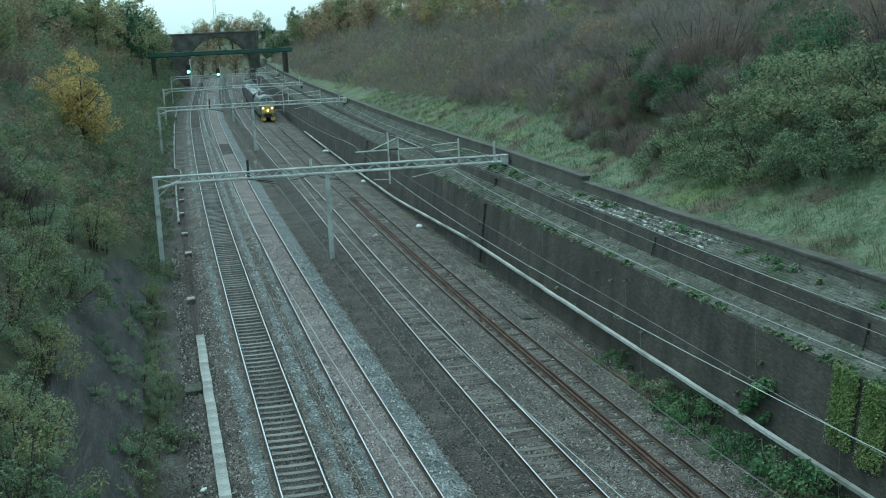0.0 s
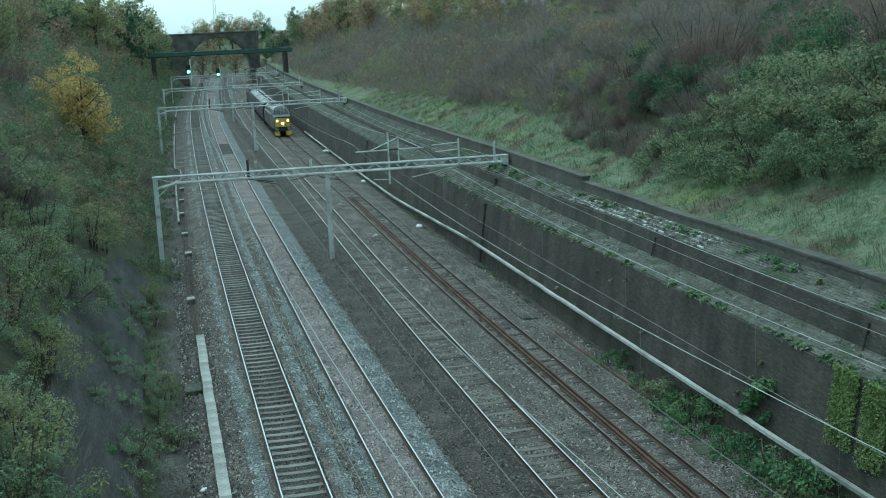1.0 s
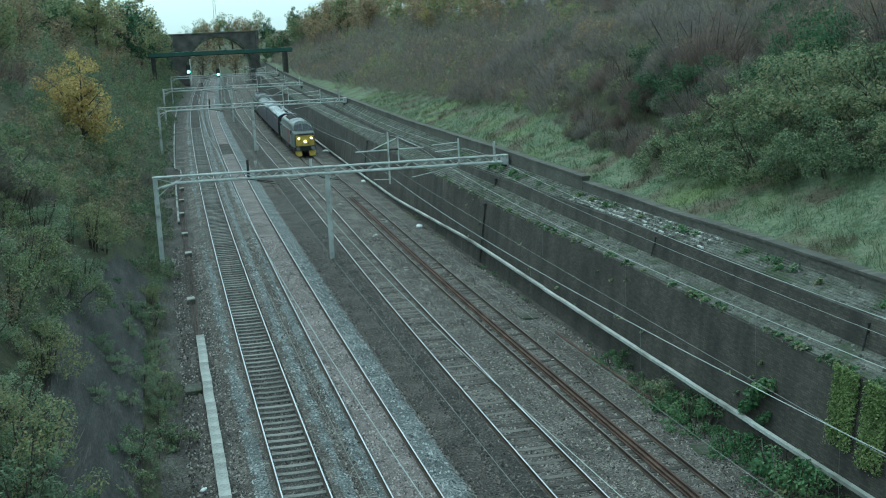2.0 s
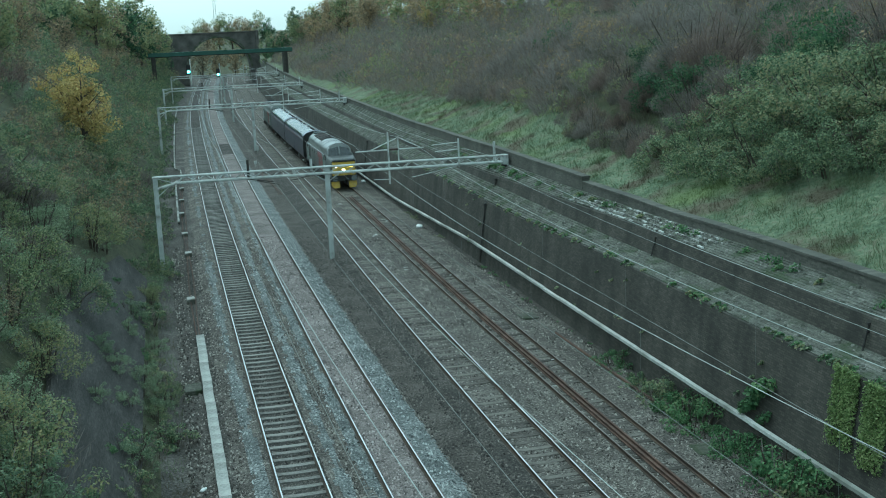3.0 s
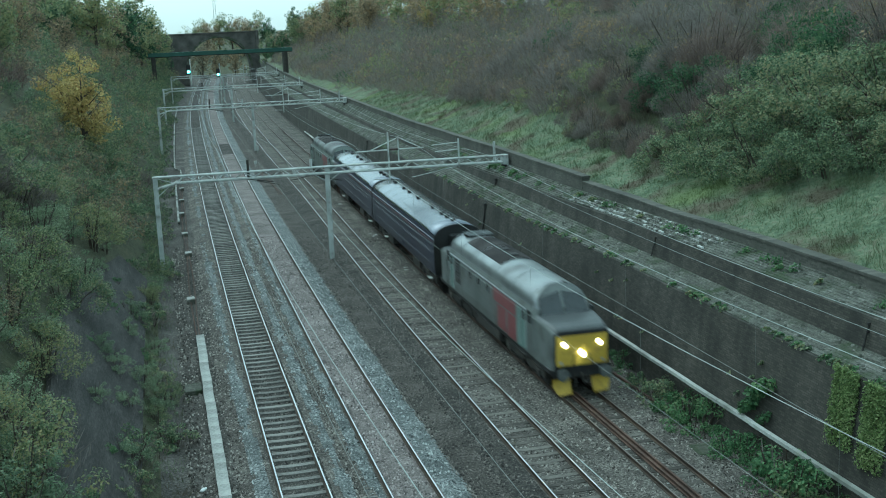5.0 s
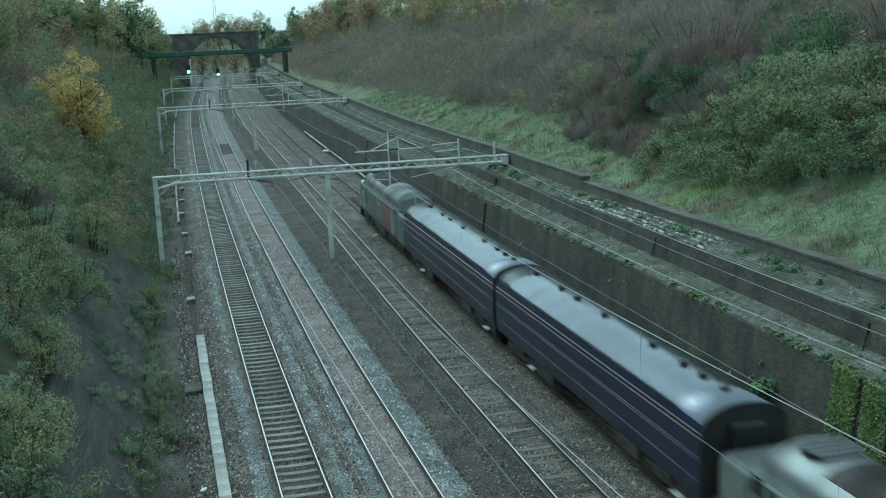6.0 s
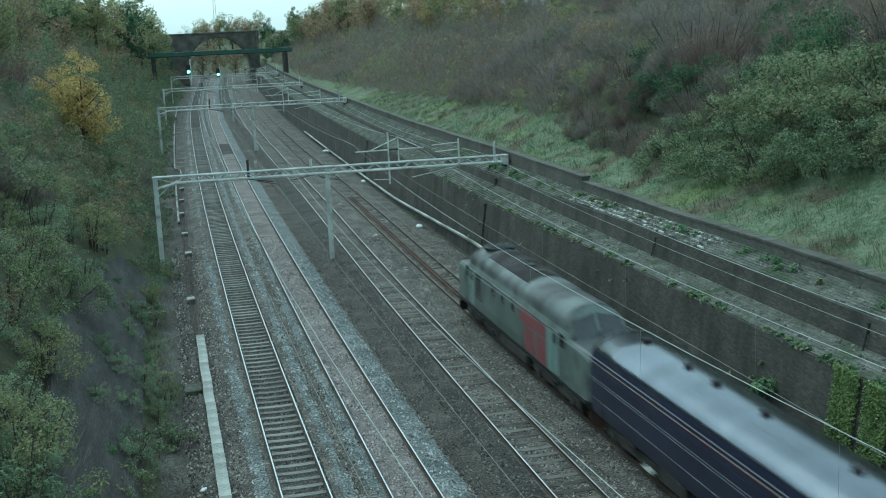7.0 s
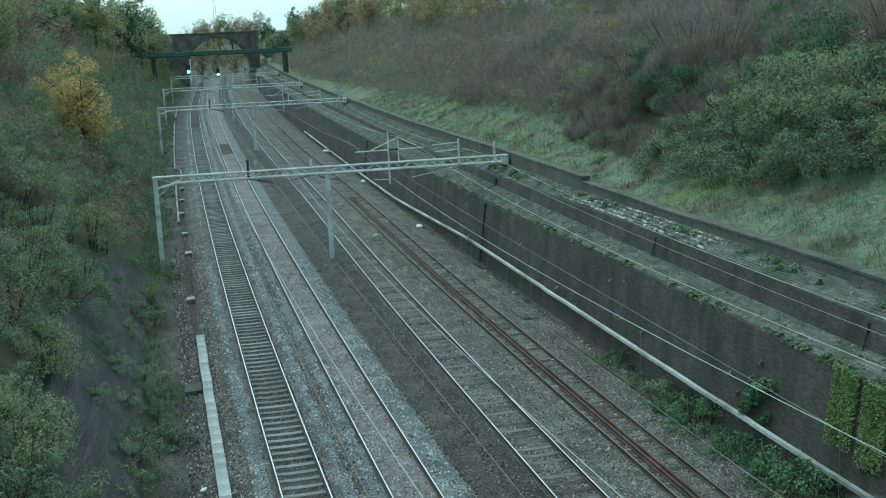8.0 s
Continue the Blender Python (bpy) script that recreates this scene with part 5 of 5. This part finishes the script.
def bogie(parent, y, axles, wheel_r, name="bogie"):
    bm = bmesh.new()
    for sx in (-1, 1):
        box(bm, sx * 1.02 - 0.09, sx * 1.02 + 0.09, y - axles[-1] - 0.75, y + axles[-1] + 0.75, 0.42, 0.78, 0.03)
        for a in axles:
            for ss in (-1, 1):
                box(bm, sx * 1.05 - 0.13, sx * 1.05 + 0.13, y + ss * a - 0.2, y + ss * a + 0.2, 0.36, 0.66, 0.03)
        tube(bm, (sx * 1.14, y - 0.6, 0.85), (sx * 1.14, y + 0.6, 0.85), 0.11, 8)
    box(bm, -0.95, 0.95, y - 0.4, y + 0.4, 0.45, 0.9)
    b = part(name, bm, M["dark_steel"], parent)
    for a in axles:
        for yy in sorted({y + a, y - a}):
            w = bmesh.new()
            for sx in (-1, 1):
                disc(w, (sx * 0.75, yy, wheel_r), wheel_r, 0.13, "X", 24)
                disc(w, (sx * 0.70, yy, wheel_r), wheel_r + 0.03, 0.03, "X", 24)
            tube(w, (-0.75, yy, wheel_r), (0.75, yy, wheel_r), 0.09, 8)
            part("wheelset", w, M["dark_steel"], b)
    return b


def shell_patch(prof, y0, y1, i0, i1, out=0.006):
    """A thin panel lying on the side of a swept body between two points of its section."""
    pts = prof[i0:i1 + 1]
    secs = []
    for y in (y0, y1):
        o = [(x + (out if x > 0 else -out), y, z) for x, z in pts]
        i = [(x * 0.985, y, z) for x, z in pts][::-1]
        secs.append(o + i)
    return loft(secs)


def side_rect(bm, sx, hw, y0, y1, z0, z1, out=0.006, depth=0.02):
    x0, x1 = (hw - depth, hw + out) if sx > 0 else (-hw - out, -hw + depth)
    return box(bm, x0, x1, y0, y1, z0, z1)


def locomotive(label, lit, paint="loco_grey", roof="loco_roof"):
    L = new("diesel_locomotive")
    tagged(L, label, "locomotive", "diesels at the ends of the train")
    hw, z0, zc, zt = 1.34, 1.12, 3.12, 3.97
    prof = side_profile(hw, z0, zc, zt, 20)
    secs = []
    for y, k in ((-7.55, 0), (-7.05, 1), (7.05, 1), (7.55, 0)):
        s = []
        for x, z in prof:
            yy = y
            # the cab ends rake back above the waist
            if abs(y) > 7.5 and z > 2.55:
                yy = math.copysign(7.55 - 0.75 * (z - 2.55), y)
            if abs(y) < 7.5 and k and z > 2.55:
                yy = math.copysign(6.9 - 0.55 * (z - 2.55), y)
            tuck = 1.0 - 0.09 * min(1.0, max(0.0, (z - 2.88) / 0.2))
            if k == 0:
                tuck = 0.985 - 0.15 * min(1.0, max(0.0, (z - 2.5) / 0.4))
            s.append((x * tuck, yy, z))
        secs.append(s)
    bm = loft(secs)
    for f in bm.faces:
        c = f.calc_center_median()
        f.material_index = 1 if c.z > 3.0 and abs(f.normal.y) < 0.5 else (2 if abs(c.y) > 7.3 else 0)
    body = part("body", bm, [M[paint], M[roof], M[paint]], L, smooth=False)
    body.data.polygons.foreach_set("use_smooth", [p.material_index == 1 for p in body.data.polygons])
    # underframe
    bm = bmesh.new()
    box(bm, -1.25, 1.25, -9.0, 9.0, 0.92, 1.14, 0.03)
    part("underframe", bm, M["loco_black"], L)
    bm = bmesh.new()
    for sx in (-1, 1):
        box(bm, sx * 0.9 - 0.32, sx * 0.9 + 0.32, -2.0, 2.0, 0.35, 0.95, 0.12)
    part("fuel_tank", bm, M["dark_steel"], L)
    bogie(L, -5.2, (0.0, 1.95), 0.57)
    bogie(L, 5.2, (0.0, 1.95), 0.57)
    for e in (-1, 1):
        # nose: a rounded box tapering forward
        secs = []
        for y, w, t, r in ((7.3, 1.31, 2.92, 0.22), (8.5, 1.22, 2.88, 0.26), (8.95, 1.17, 2.80, 0.3), (9.12, 1.12, 2.70, 0.3)):
            s = [(-w, e * y, 1.12), (-w, e * y, t - r)]
            for i in range(1, 5):
                a = math.pi / 2 * i / 5
                s.append((-w + r * (1 - math.cos(a)), e * y, t - r + r * math.sin(a)))
            s += [(-x, yy, z) for x, yy, z in s[::-1]]
            secs.append(s)
        bm = loft(secs)
        for f in bm.faces:
            c = f.calc_center_median()
            f.material_index = 1 if (f.normal.z > 0.5) else (2 if c.y * e > 9.1 else 0)
        nose = part("nose", bm, [M[paint], M["loco_nose"], M["loco_black"]], L)
        # yellow warning panel on the nose front, with rounded corners
        bm = bmesh.new()
        box(bm, -1.06, 1.06, min(e * 9.11, e * 9.16), max(e * 9.11, e * 9.16), 1.28, 2.5, 0.02)
        panel = part("warning_panel", bm, M["loco_yellow"], nose, "yellow warning panel")
        for sx in (-1, 1):
            for z, r, m in ((2.14, 0.085, "lamp" if (lit and e < 0) else "lamp_out"), (1.42, 0.07, "lamp_out")):
                part("marker_lamp", disc(bmesh.new(), (sx * (0.72 if z > 1.6 else 0.86), e * 9.17, z), r, 0.05, "Y", 14), M[m], nose)
        part("headlamp", disc(bmesh.new(), (0.0, e * 9.18, 1.76), 0.105, 0.08, "Y", 16), M["lamp" if (lit and e < 0) else "lamp_out"], nose)
        for sx in (-1, 1):
            part("handrail", tube(bmesh.new(), (sx * 0.42, e * 9.17, 1.22), (sx * 0.3, e * 9.2, 1.75), 0.02, 5), M["loco_black"], nose)
        bm = bmesh.new()
        box(bm, -1.02, 1.02, min(e * 9.12, e * 9.17), max(e * 9.12, e * 9.17), 2.5, 2.64, 0.02)
        part("headcode_box", bm, M["loco_black"], nose)
        # windscreens, following the rake
        for x0, x1, nm in ((-1.0, -0.06, "windscreen"), (0.06, 1.0, "windscreen")):
            bm = bmesh.new()
            q = []
            for x, z in ((x0, 2.9), (x1, 2.9), (x1 * 0.93, 3.72 - 0.22 * abs(x1)), (x0 * 0.93, 3.72 - 0.22 * abs(x0))):
                q.append((x, z))
            secs = [[(x, e * (7.55 - 0.75 * (z - 2.55) + d), z) for x, z in q] for d in (-0.05, 0.03)]
            bm.free()
            part(nm, loft(secs), M["glass"], L)
        bm = bmesh.new()
        box(bm, -1.1, 1.1, min(e * 7.3, e * 7.62), max(e * 7.3, e * 7.62), 2.80, 2.86, 0.02)
        part("windscreen_sill", bm, M["loco_black"], L)
        # cab side windows and doors
        for sx in (-1, 1):
            bm = side_rect(bmesh.new(), sx, hw, min(e * 6.4, e * 6.95), max(e * 6.4, e * 6.95), 2.5, 3.0, 0.012)
            part("cab_window", bm, M["glass"], L)
            bm = side_rect(bmesh.new(), sx, hw, min(e * 5.65, e * 6.25), max(e * 5.65, e * 6.25), 1.25, 2.95, 0.008)
            d = part("cab_door", bm, M["loco_teal"], L)
            bm = side_rect(bmesh.new(), sx, hw, min(e * 5.75, e * 6.15), max(e * 5.75, e * 6.15), 2.45, 2.88, 0.014)
            part("door_window", bm, M["glass"], d)
            for yy in (5.58, 6.33):
                part("handrail", tube(bmesh.new(), (sx * (hw + 0.03), e * yy, 1.3), (sx * (hw + 0.03), e * yy, 2.5), 0.018, 5), M["galv"], d)
        # buffer beam, buffers, coupling and ploughs
        bm = bmesh.new()
        box(bm, -1.15, 1.15, min(e * 8.95, e * 9.1), max(e * 8.95, e * 9.1), 0.78, 1.14, 0.02)
        beam = part("buffer_beam", bm, M["loco_black"], L)
        for sx in (-1, 1):
            bm = bmesh.new()
            tube(bm, (sx * 0.87, e * 9.05, 1.02), (sx * 0.87, e * 9.42, 1.02), 0.13, 10)
            disc(bm, (sx * 0.87, e * 9.44, 1.02), 0.25, 0.05, "Y", 16)
            part("buffer", bm, M["buffer"], beam)
            x0, x1 = (0.42, 1.18) if sx > 0 else (-1.18, -0.42)
            secs = []
            for z, dy, ins in ((0.72, 0.0, 0.0), (0.45, 0.10, 0.0), (0.2, 0.22, 0.10), (0.14, 0.24, 0.22)):
                xa, xb = (x0 + (ins if sx < 0 else 0), x1 - (ins if sx > 0 else 0))
                secs.append([(xa, e * (9.0 + dy), z), (xb, e * (8.9 + dy), z), (xb, e * (8.86 + dy), z), (xa, e * (8.96 + dy), z)])
            part("snow_plough", loft(secs), M["loco_yellow"] if (e < 0 and lit) else M["rust"] if e < 0 else M["loco_black"], beam, "yellow snow plough" if (e < 0 and lit) else "grimy snow plough")
        bm = bmesh.new()
        tube(bm, (0, e * 9.1, 0.95), (0, e * 9.38, 0.6), 0.05, 6)
        tube(bm, (0.3, e * 9.1, 1.0), (0.32, e * 9.28, 0.45), 0.03, 6)
        tube(bm, (-0.3, e * 9.1, 1.0), (-0.32, e * 9.28, 0.45), 0.03, 6)
        part("coupling", bm, M["dark_steel"], beam)
    # livery: red emblem blocks and a pale green band behind the leading cab, both sides
    for sx in (-1, 1):
        for a, b, z0_, z1_ in ((-4.9, -3.7, 1.2, 2.26), (-4.9, -1.6, 2.33, 2.88), (-3.4, -2.2, 1.25, 2.26)):
            part("emblem_block", side_rect(bmesh.new(), sx, hw, a, b, z0_, z1_, 0.007), M["loco_red"], L, "faded red emblem block")
        part("livery_band", side_rect(bmesh.new(), sx, hw, -5.6, -5.0, 1.2, 2.95, 0.0075), M["loco_teal"], L)
        # bodyside grilles and windows
        part("bodyside_grille", side_rect(bmesh.new(), sx, hw, 4.3, 5.3, 1.7, 2.9, 0.01), M["glass"], L, "dark intake grille")
        for k in range(6):
            part("grille_slat", side_rect(bmesh.new(), sx, hw, 4.3, 5.3, 2.0 + k * 0.15, 2.03 + k * 0.15, 0.03), M["loco_black"], L)
        part("cantrail_strip", side_rect(bmesh.new(), sx, hw - 0.05, -6.6, 6.6, 2.9, 2.95, 0.06), M[roof], L)
        for y in (-0.9, 0.6, 2.1):
            part("side_window", side_rect(bmesh.new(), sx, hw, y, y + 0.55, 2.45, 2.8, 0.009), M["glass"], L)
    # roof gear: radiator fan, hatch covers, exhausts
    part("radiator_fan", disc(bmesh.new(), (0, 5.6, 3.96), 0.72, 0.10, "Z", 24), M["loco_black"], L, "round dark radiator fan")
    bm = bmesh.new()
    for k in range(5):
        box(bm, -0.65, 0.65, 5.0 + k * 0.28, 5.05 + k * 0.28, 4.01, 4.04)
    part("fan_guard", bm, M[roof], L)
    for a, b in ((-1.2, 1.9), (2.1, 4.5)):
        secs = [[(x * 0.92, y, z + 0.035) for x, z in prof[8:19]] + [(x * 0.9, y, z - 0.03) for x, z in prof[8:19]][::-1] for y in (a, b)]
        part("roof_hatch", loft(secs), M["loco_roof_dark"], L)
    for y in (-0.4, 0.9):
        bm = bmesh.new()
        box(bm, -0.22, 0.22, y - 0.14, y + 0.14, 3.93, 4.07, 0.02)
        part("exhaust", bm, M["loco_black"], L)
    for y in (-6.4, -3.8, -1.25, 2.0, 4.55, 6.4):
        secs = [[(x * 0.915, yy, z + 0.018) for x, z in prof[3:24]] + [(x * 0.90, yy, z - 0.03) for x, z in prof[3:24]][::-1] for yy in (y - 0.03, y + 0.03)]
        part("roof_rib", loft(secs), M[roof], L)
    bm = bmesh.new()
    tube(bm, (0.35, -6.0, 3.92), (0.35, -6.5, 3.95), 0.05, 6)
    part("horn", bm, M["loco_black"], L)
    return L


M["loco_roof_dark"] = surface("sooty_roof_panel", [(0.018, 0.016, 0.016), (0.038, 0.034, 0.034), (0.075, 0.068, 0.068)], 0.7, 9, 0.85, 0.05, spec=0.15)


def coach(label):
    C = new("coach")
    tagged(C, label, "coach", "coaches of the train")
    hw, z0, zc, zt, hl = 1.38, 1.05, 3.0, 3.80, 9.85
    prof = side_profile(hw, z0, zc, zt, 22)
    bm = loft([[(x, y, z) for x, z in prof] for y in span(-hl, hl, 2.0)])
    for f in bm.faces:
        c = f.calc_center_median()
        f.material_index = 2 if abs(f.normal.y) > 0.5 else (0 if c.z < 3.3 else 1)
    body = part("body", bm, [M["coach_blue"], M["coach_roof"], M["loco_black"]], C)
    body.data.polygons.foreach_set("use_smooth", [p.material_index == 1 for p in body.data.polygons])
    for sx in (-1, 1):
        for z, m, w in ((2.86, "red_line", 0.02), (2.33, "cream", 0.022), (2.24, "cream", 0.018), (1.62, "cream", 0.015)):
            part("lining", side_rect(bmesh.new(), sx, hw, -hl + 0.05, hl - 0.05, z, z + w, 0.006) if z < 2.7 else
                 side_rect(bmesh.new(), sx, hw - 0.022, -hl + 0.05, hl - 0.05, z, z + w, 0.012), M[m], C)
        bm = bmesh.new()
        tube(bm, (sx * (hw - 0.03), -hl, 3.03), (sx * (hw - 0.03), hl, 3.03), 0.035, 5)
        part("gutter", bm, M["coach_blue"], C)
        for y in (-9.1, 9.1, -0.6):
            part("door", side_rect(bmesh.new(), sx, hw, y - 0.4, y + 0.4, 1.15, 2.95 - 0.3, 0.004), M["coach_blue"], C)
        for y in (-4.5, 3.6):
            bm = bmesh.new()
            box(bm, sx * 1.1 - 0.2, sx * 1.1 + 0.2, y - 0.9, y + 0.9, 0.55, 1.0, 0.03)
            part("equipment_box", bm, M["dark_steel"], C)
        for y in (-8.3, 5.2):
            bm = bmesh.new()
            box(bm, sx * 1.3 - 0.12, sx * 1.3 + 0.1, y - 0.3, y + 0.3, 0.62, 0.65)
            part("footstep", bm, M["white_paint"], C)
    for y in (-8.6, -7.2, -5.9, -3.6, 0.6, 3.4, 5.2, 8.3):
        for x in (0.06,):
            zz = zt - 0.01
            bm = bmesh.new()
            disc(bm, (x, y, zz + 0.02), 0.13, 0.12, "Z", 10)
            disc(bm, (x, y, zz + 0.09), 0.16, 0.03, "Z", 10)
            part("roof_vent", bm, M["loco_roof_dark"], C)
    for y in span(-hl + 1.6, hl - 1.6, 2.4):
        ring = [q for q in prof if q[1] > 3.32]
        secs = [[(x * 1.001, yy, z + 0.005) for x, z in ring] + [(x * 0.99, yy, z - 0.03) for x, z in ring][::-1] for yy in (y - 0.012, y + 0.012)]
        part("roof_seam", loft(secs), M["coach_roof"], C)
    for e in (-1, 1):
        # dark domed end and gangway
        secs = [[(x * 1.004, e * (hl - d), z + 0.01) for x, z in prof[3:26]] + [(x * 0.97, e * (hl - d), z - 0.06) for x, z in prof[3:26]][::-1] for d in (0.0, 0.12)]
        part("end_rim", loft(secs), M["loco_black"], C)
        bm = bmesh.new()
        box(bm, -0.5, 0.5, min(e * hl, e * (hl + 0.3)), max(e * hl, e * (hl + 0.3)), 1.1, 3.3, 0.06)
        part("gangway", bm, M["loco_black"], C)
        for sx in (-1, 1):
            bm = bmesh.new()
            tube(bm, (sx * 0.87, e * hl, 1.03), (sx * 0.87, e * (hl + 0.2), 1.03), 0.09, 8)
            disc(bm, (sx * 0.87, e * (hl + 0.2), 1.03), 0.2, 0.04, "Y", 12)
            part("buffer", bm, M["buffer"], C)
    bm = bmesh.new()
    for sx in (-1, 1):
        box(bm, sx * 0.95 - 0.05, sx * 0.95 + 0.05, -hl + 0.1, hl - 0.1, 0.85, 1.08)
    box(bm, -1.0, 1.0, -hl + 0.1, hl - 0.1, 0.98, 1.06)
    part("underframe", bm, M["dark_steel"], C)
    bogie(C, -7.05, (1.3,), 0.457)
    bogie(C, 7.05, (1.3,), 0.457)
    return C


LEAD = locomotive("silver-grey diesel locomotive with lit yellow nose", True)
COACH_A = coach("dark navy coach with a pale grey roof")
COACH_B = copy_thing(COACH_A, pose(0, 0, 0))
REAR = locomotive("grimy green-grey diesel locomotive pushing at the rear", False, "loco_green", "loco_roof_grimy")


# ---- loose ballast: stones lying on the beds, and the bricks of the upper ledge ----
STONES = {
    "old": surface("weathered_ballast_stone", [(0.028, 0.024, 0.021), (0.075, 0.066, 0.059), (0.14, 0.125, 0.112), (0.34, 0.315, 0.285)], 2, 20, 0.95, 0.0, island=0.9),
    "dark": surface("oily_ballast_stone", [(0.015, 0.013, 0.012), (0.042, 0.037, 0.033), (0.08, 0.071, 0.063), (0.19, 0.172, 0.155)], 2, 20, 0.95, 0.0, island=0.9),
    "new": surface("granite_ballast_stone", [(0.05, 0.054, 0.055), (0.13, 0.138, 0.138), (0.23, 0.24, 0.238), (0.44, 0.45, 0.445)], 2, 20, 0.9, 0.0, island=0.9),
    "pink": surface("pink_ballast_stone", [(0.075, 0.065, 0.062), (0.16, 0.139, 0.133), (0.25, 0.218, 0.209), (0.42, 0.375, 0.36)], 2, 20, 0.95, 0.0, island=0.9),
}


def ballast_stones():
    """Broken stones on the four beds and the shoulders between them."""
    rng = np.random.default_rng(61)
    fresh = {1: ((1.05, 1.55), (-1.6, -1.1)), 2: ((0.8, 1.75), (-1.35, -0.92)), 3: (), 4: ()}
    spots = {k: [] for k in STONES}
    lots = [(1, -2.2, 2.2, 15000), (2, -1.7, 2.2, 15000), (3, -2.2, 2.2, 16000), (4, -1.7, 2.2, 13000), (0, 4.95, 6.8, 9000), (0, 9.3, 10.6, 4000), (0, 12.8, 14.8, 8000), (0, -3.6, -1.9, 4500)]
    for n, x0, x1, count in lots:
        ys = 25 + 57 * rng.random(count) ** 1.35
        xs = x0 + (x1 - x0) * rng.random(count)
        for x, y in zip(xs, ys):
            if n:
                if 0.66 < abs(x) < 0.85:
                    continue
                if n != 2 and abs(x) < 1.3:
                    first = 12 if n == 1 else 10
                    if abs((y - first + 0.325) % 0.65 - 0.325) < 0.17:
                        continue
                top = (-0.145, -0.16, -0.15, -0.15)[n - 1]
                z = bed_height(x, top - (0.05, -0.04, 0.02, 0.02)[n - 1], top)
                kind = "old" if n > 2 else "pink" if n == 2 and abs(x) < 0.86 else "dark" if n == 1 and abs(x) < 0.86 else "old"
                if n == 3 and x < -0.95 + 0.15 * noise.noise((3, y * 0.4, 2)):
                    kind = "dark"
                for a, b in fresh[n]:
                    if a + 0.12 * noise.noise((a, y * 0.5, n)) < x < b + 0.12 * noise.noise((b, y * 0.5, n)):
                        kind = "new"
                at = track_x(n, y) + x
            else:
                kind = "dark" if 4 < x < 7 else "old"
                z = {True: -0.29, False: -0.2}[x < 7] if x < 11 else -0.27
                at = bend(y) + x
            spots[kind].append((at, y, z))
    for kind, pts in spots.items():
        p = np.array(pts)
        n = len(p)
        r = (0.024 + 0.03 * rng.random(n) ** 1.5)[:, None]
        a = rng.uniform(0, 6.283, n)
        ux, uy = np.stack([np.cos(a), np.sin(a), 0 * a], 1) * r, np.stack([-np.sin(a), np.cos(a), 0 * a], 1) * r * rng.uniform(0.6, 1.0, n)[:, None]
        up = np.array([0, 0, 1.0]) * r * rng.uniform(0.6, 1.25, n)[:, None] + rng.normal(size=(n, 3)) * r * 0.2
        down = np.array([0, 0, -0.03])
        v = np.stack([p - ux - uy + down, p + ux - uy + down, p + ux + uy + down, p - ux + uy + down, p - ux * 0.45 + up, p + ux * 0.5 + up * 0.85], 1).reshape(-1, 3)
        f = np.array([(0, 1, 5), (0, 5, 4), (2, 3, 4), (2, 4, 5), (1, 2, 5), (3, 0, 4)])
        o = from_arrays("ballast_stones", v, (np.arange(n)[:, None, None] * 6 + f[None]).reshape(-1, 3), STONES[kind])
        tagged(o, {"old": "brown weathered ballast stones on the track beds", "dark": "dark oily ballast stones between the tracks",
                   "new": "fresh blue-grey granite ballast stones along the rails", "pink": "pinkish granite ballast stones burying the track"}[kind], "ballast stones", kind="stuff")


ballast_stones()


def ledge_bricks():
    """Worn limewashed bricks on the stepped courses below the parapet."""
    rng = random.Random(90)
    bm = bmesh.new()
    box(bm, -0.055, 0.055, -0.108, 0.108, -0.034, 0.034, 0.006)
    first = None
    for k in range(0, 8, 2):
        y = 42.0 + 0.12 * (k // 2 % 2)
        while y < 59.0 - 0.7 * k:
            if rng.random() < 0.78:
                u = (k + 0.35) / 8
                z = upper_top(y) + (parapet_foot(y) - upper_top(y)) * (k + 1) / 8
                m = pose(17.54 + 1.22 * u + bend(y) + rng.uniform(-0.02, 0.02), y, z + 0.03 + rng.uniform(-0.008, 0.01), rng.uniform(-2, 2), 0, rng.uniform(-3, 3))
                if first is None:
                    first = part("brick", bm, M["white_brick"], LEDGE_UPPER)
                    o = first
                else:
                    o = first.copy()
                    scene.collection.objects.link(o)
                o.matrix_basis = m
            y += 0.238


M["white_brick"] = surface("limewashed_worn_brick", [(0.07, 0.068, 0.06), (0.14, 0.137, 0.125), (0.33, 0.33, 0.31), (0.52, 0.52, 0.5)], 1.2, 20, 0.95, 0.3, thing=0.35)
ledge_bricks()


# ---- what moves: the train runs towards the bridge at a steady speed ----
PASSED = [196.7, 182.8, 168.8, 154.8, 140.7, 126.4, 111.9, 96.7, 81.1, 65.2, 49.4, 33.6, 17.8, 2.0, -13.8, -29.6, -45.4]
BACK = [(LEAD, 0.0), (COACH_A, 19.6), (COACH_B, 39.75), (REAR, 59.35)]


def motions():
    for thing, back in BACK:
        rows = []
        for k, place in enumerate(PASSED):
            y = place + back
            rows.append((k * 0.5, pose(track_x(4, y), y, 0.0, 0, 0, heading(4, y))))
        walk(thing, rows)


motions()
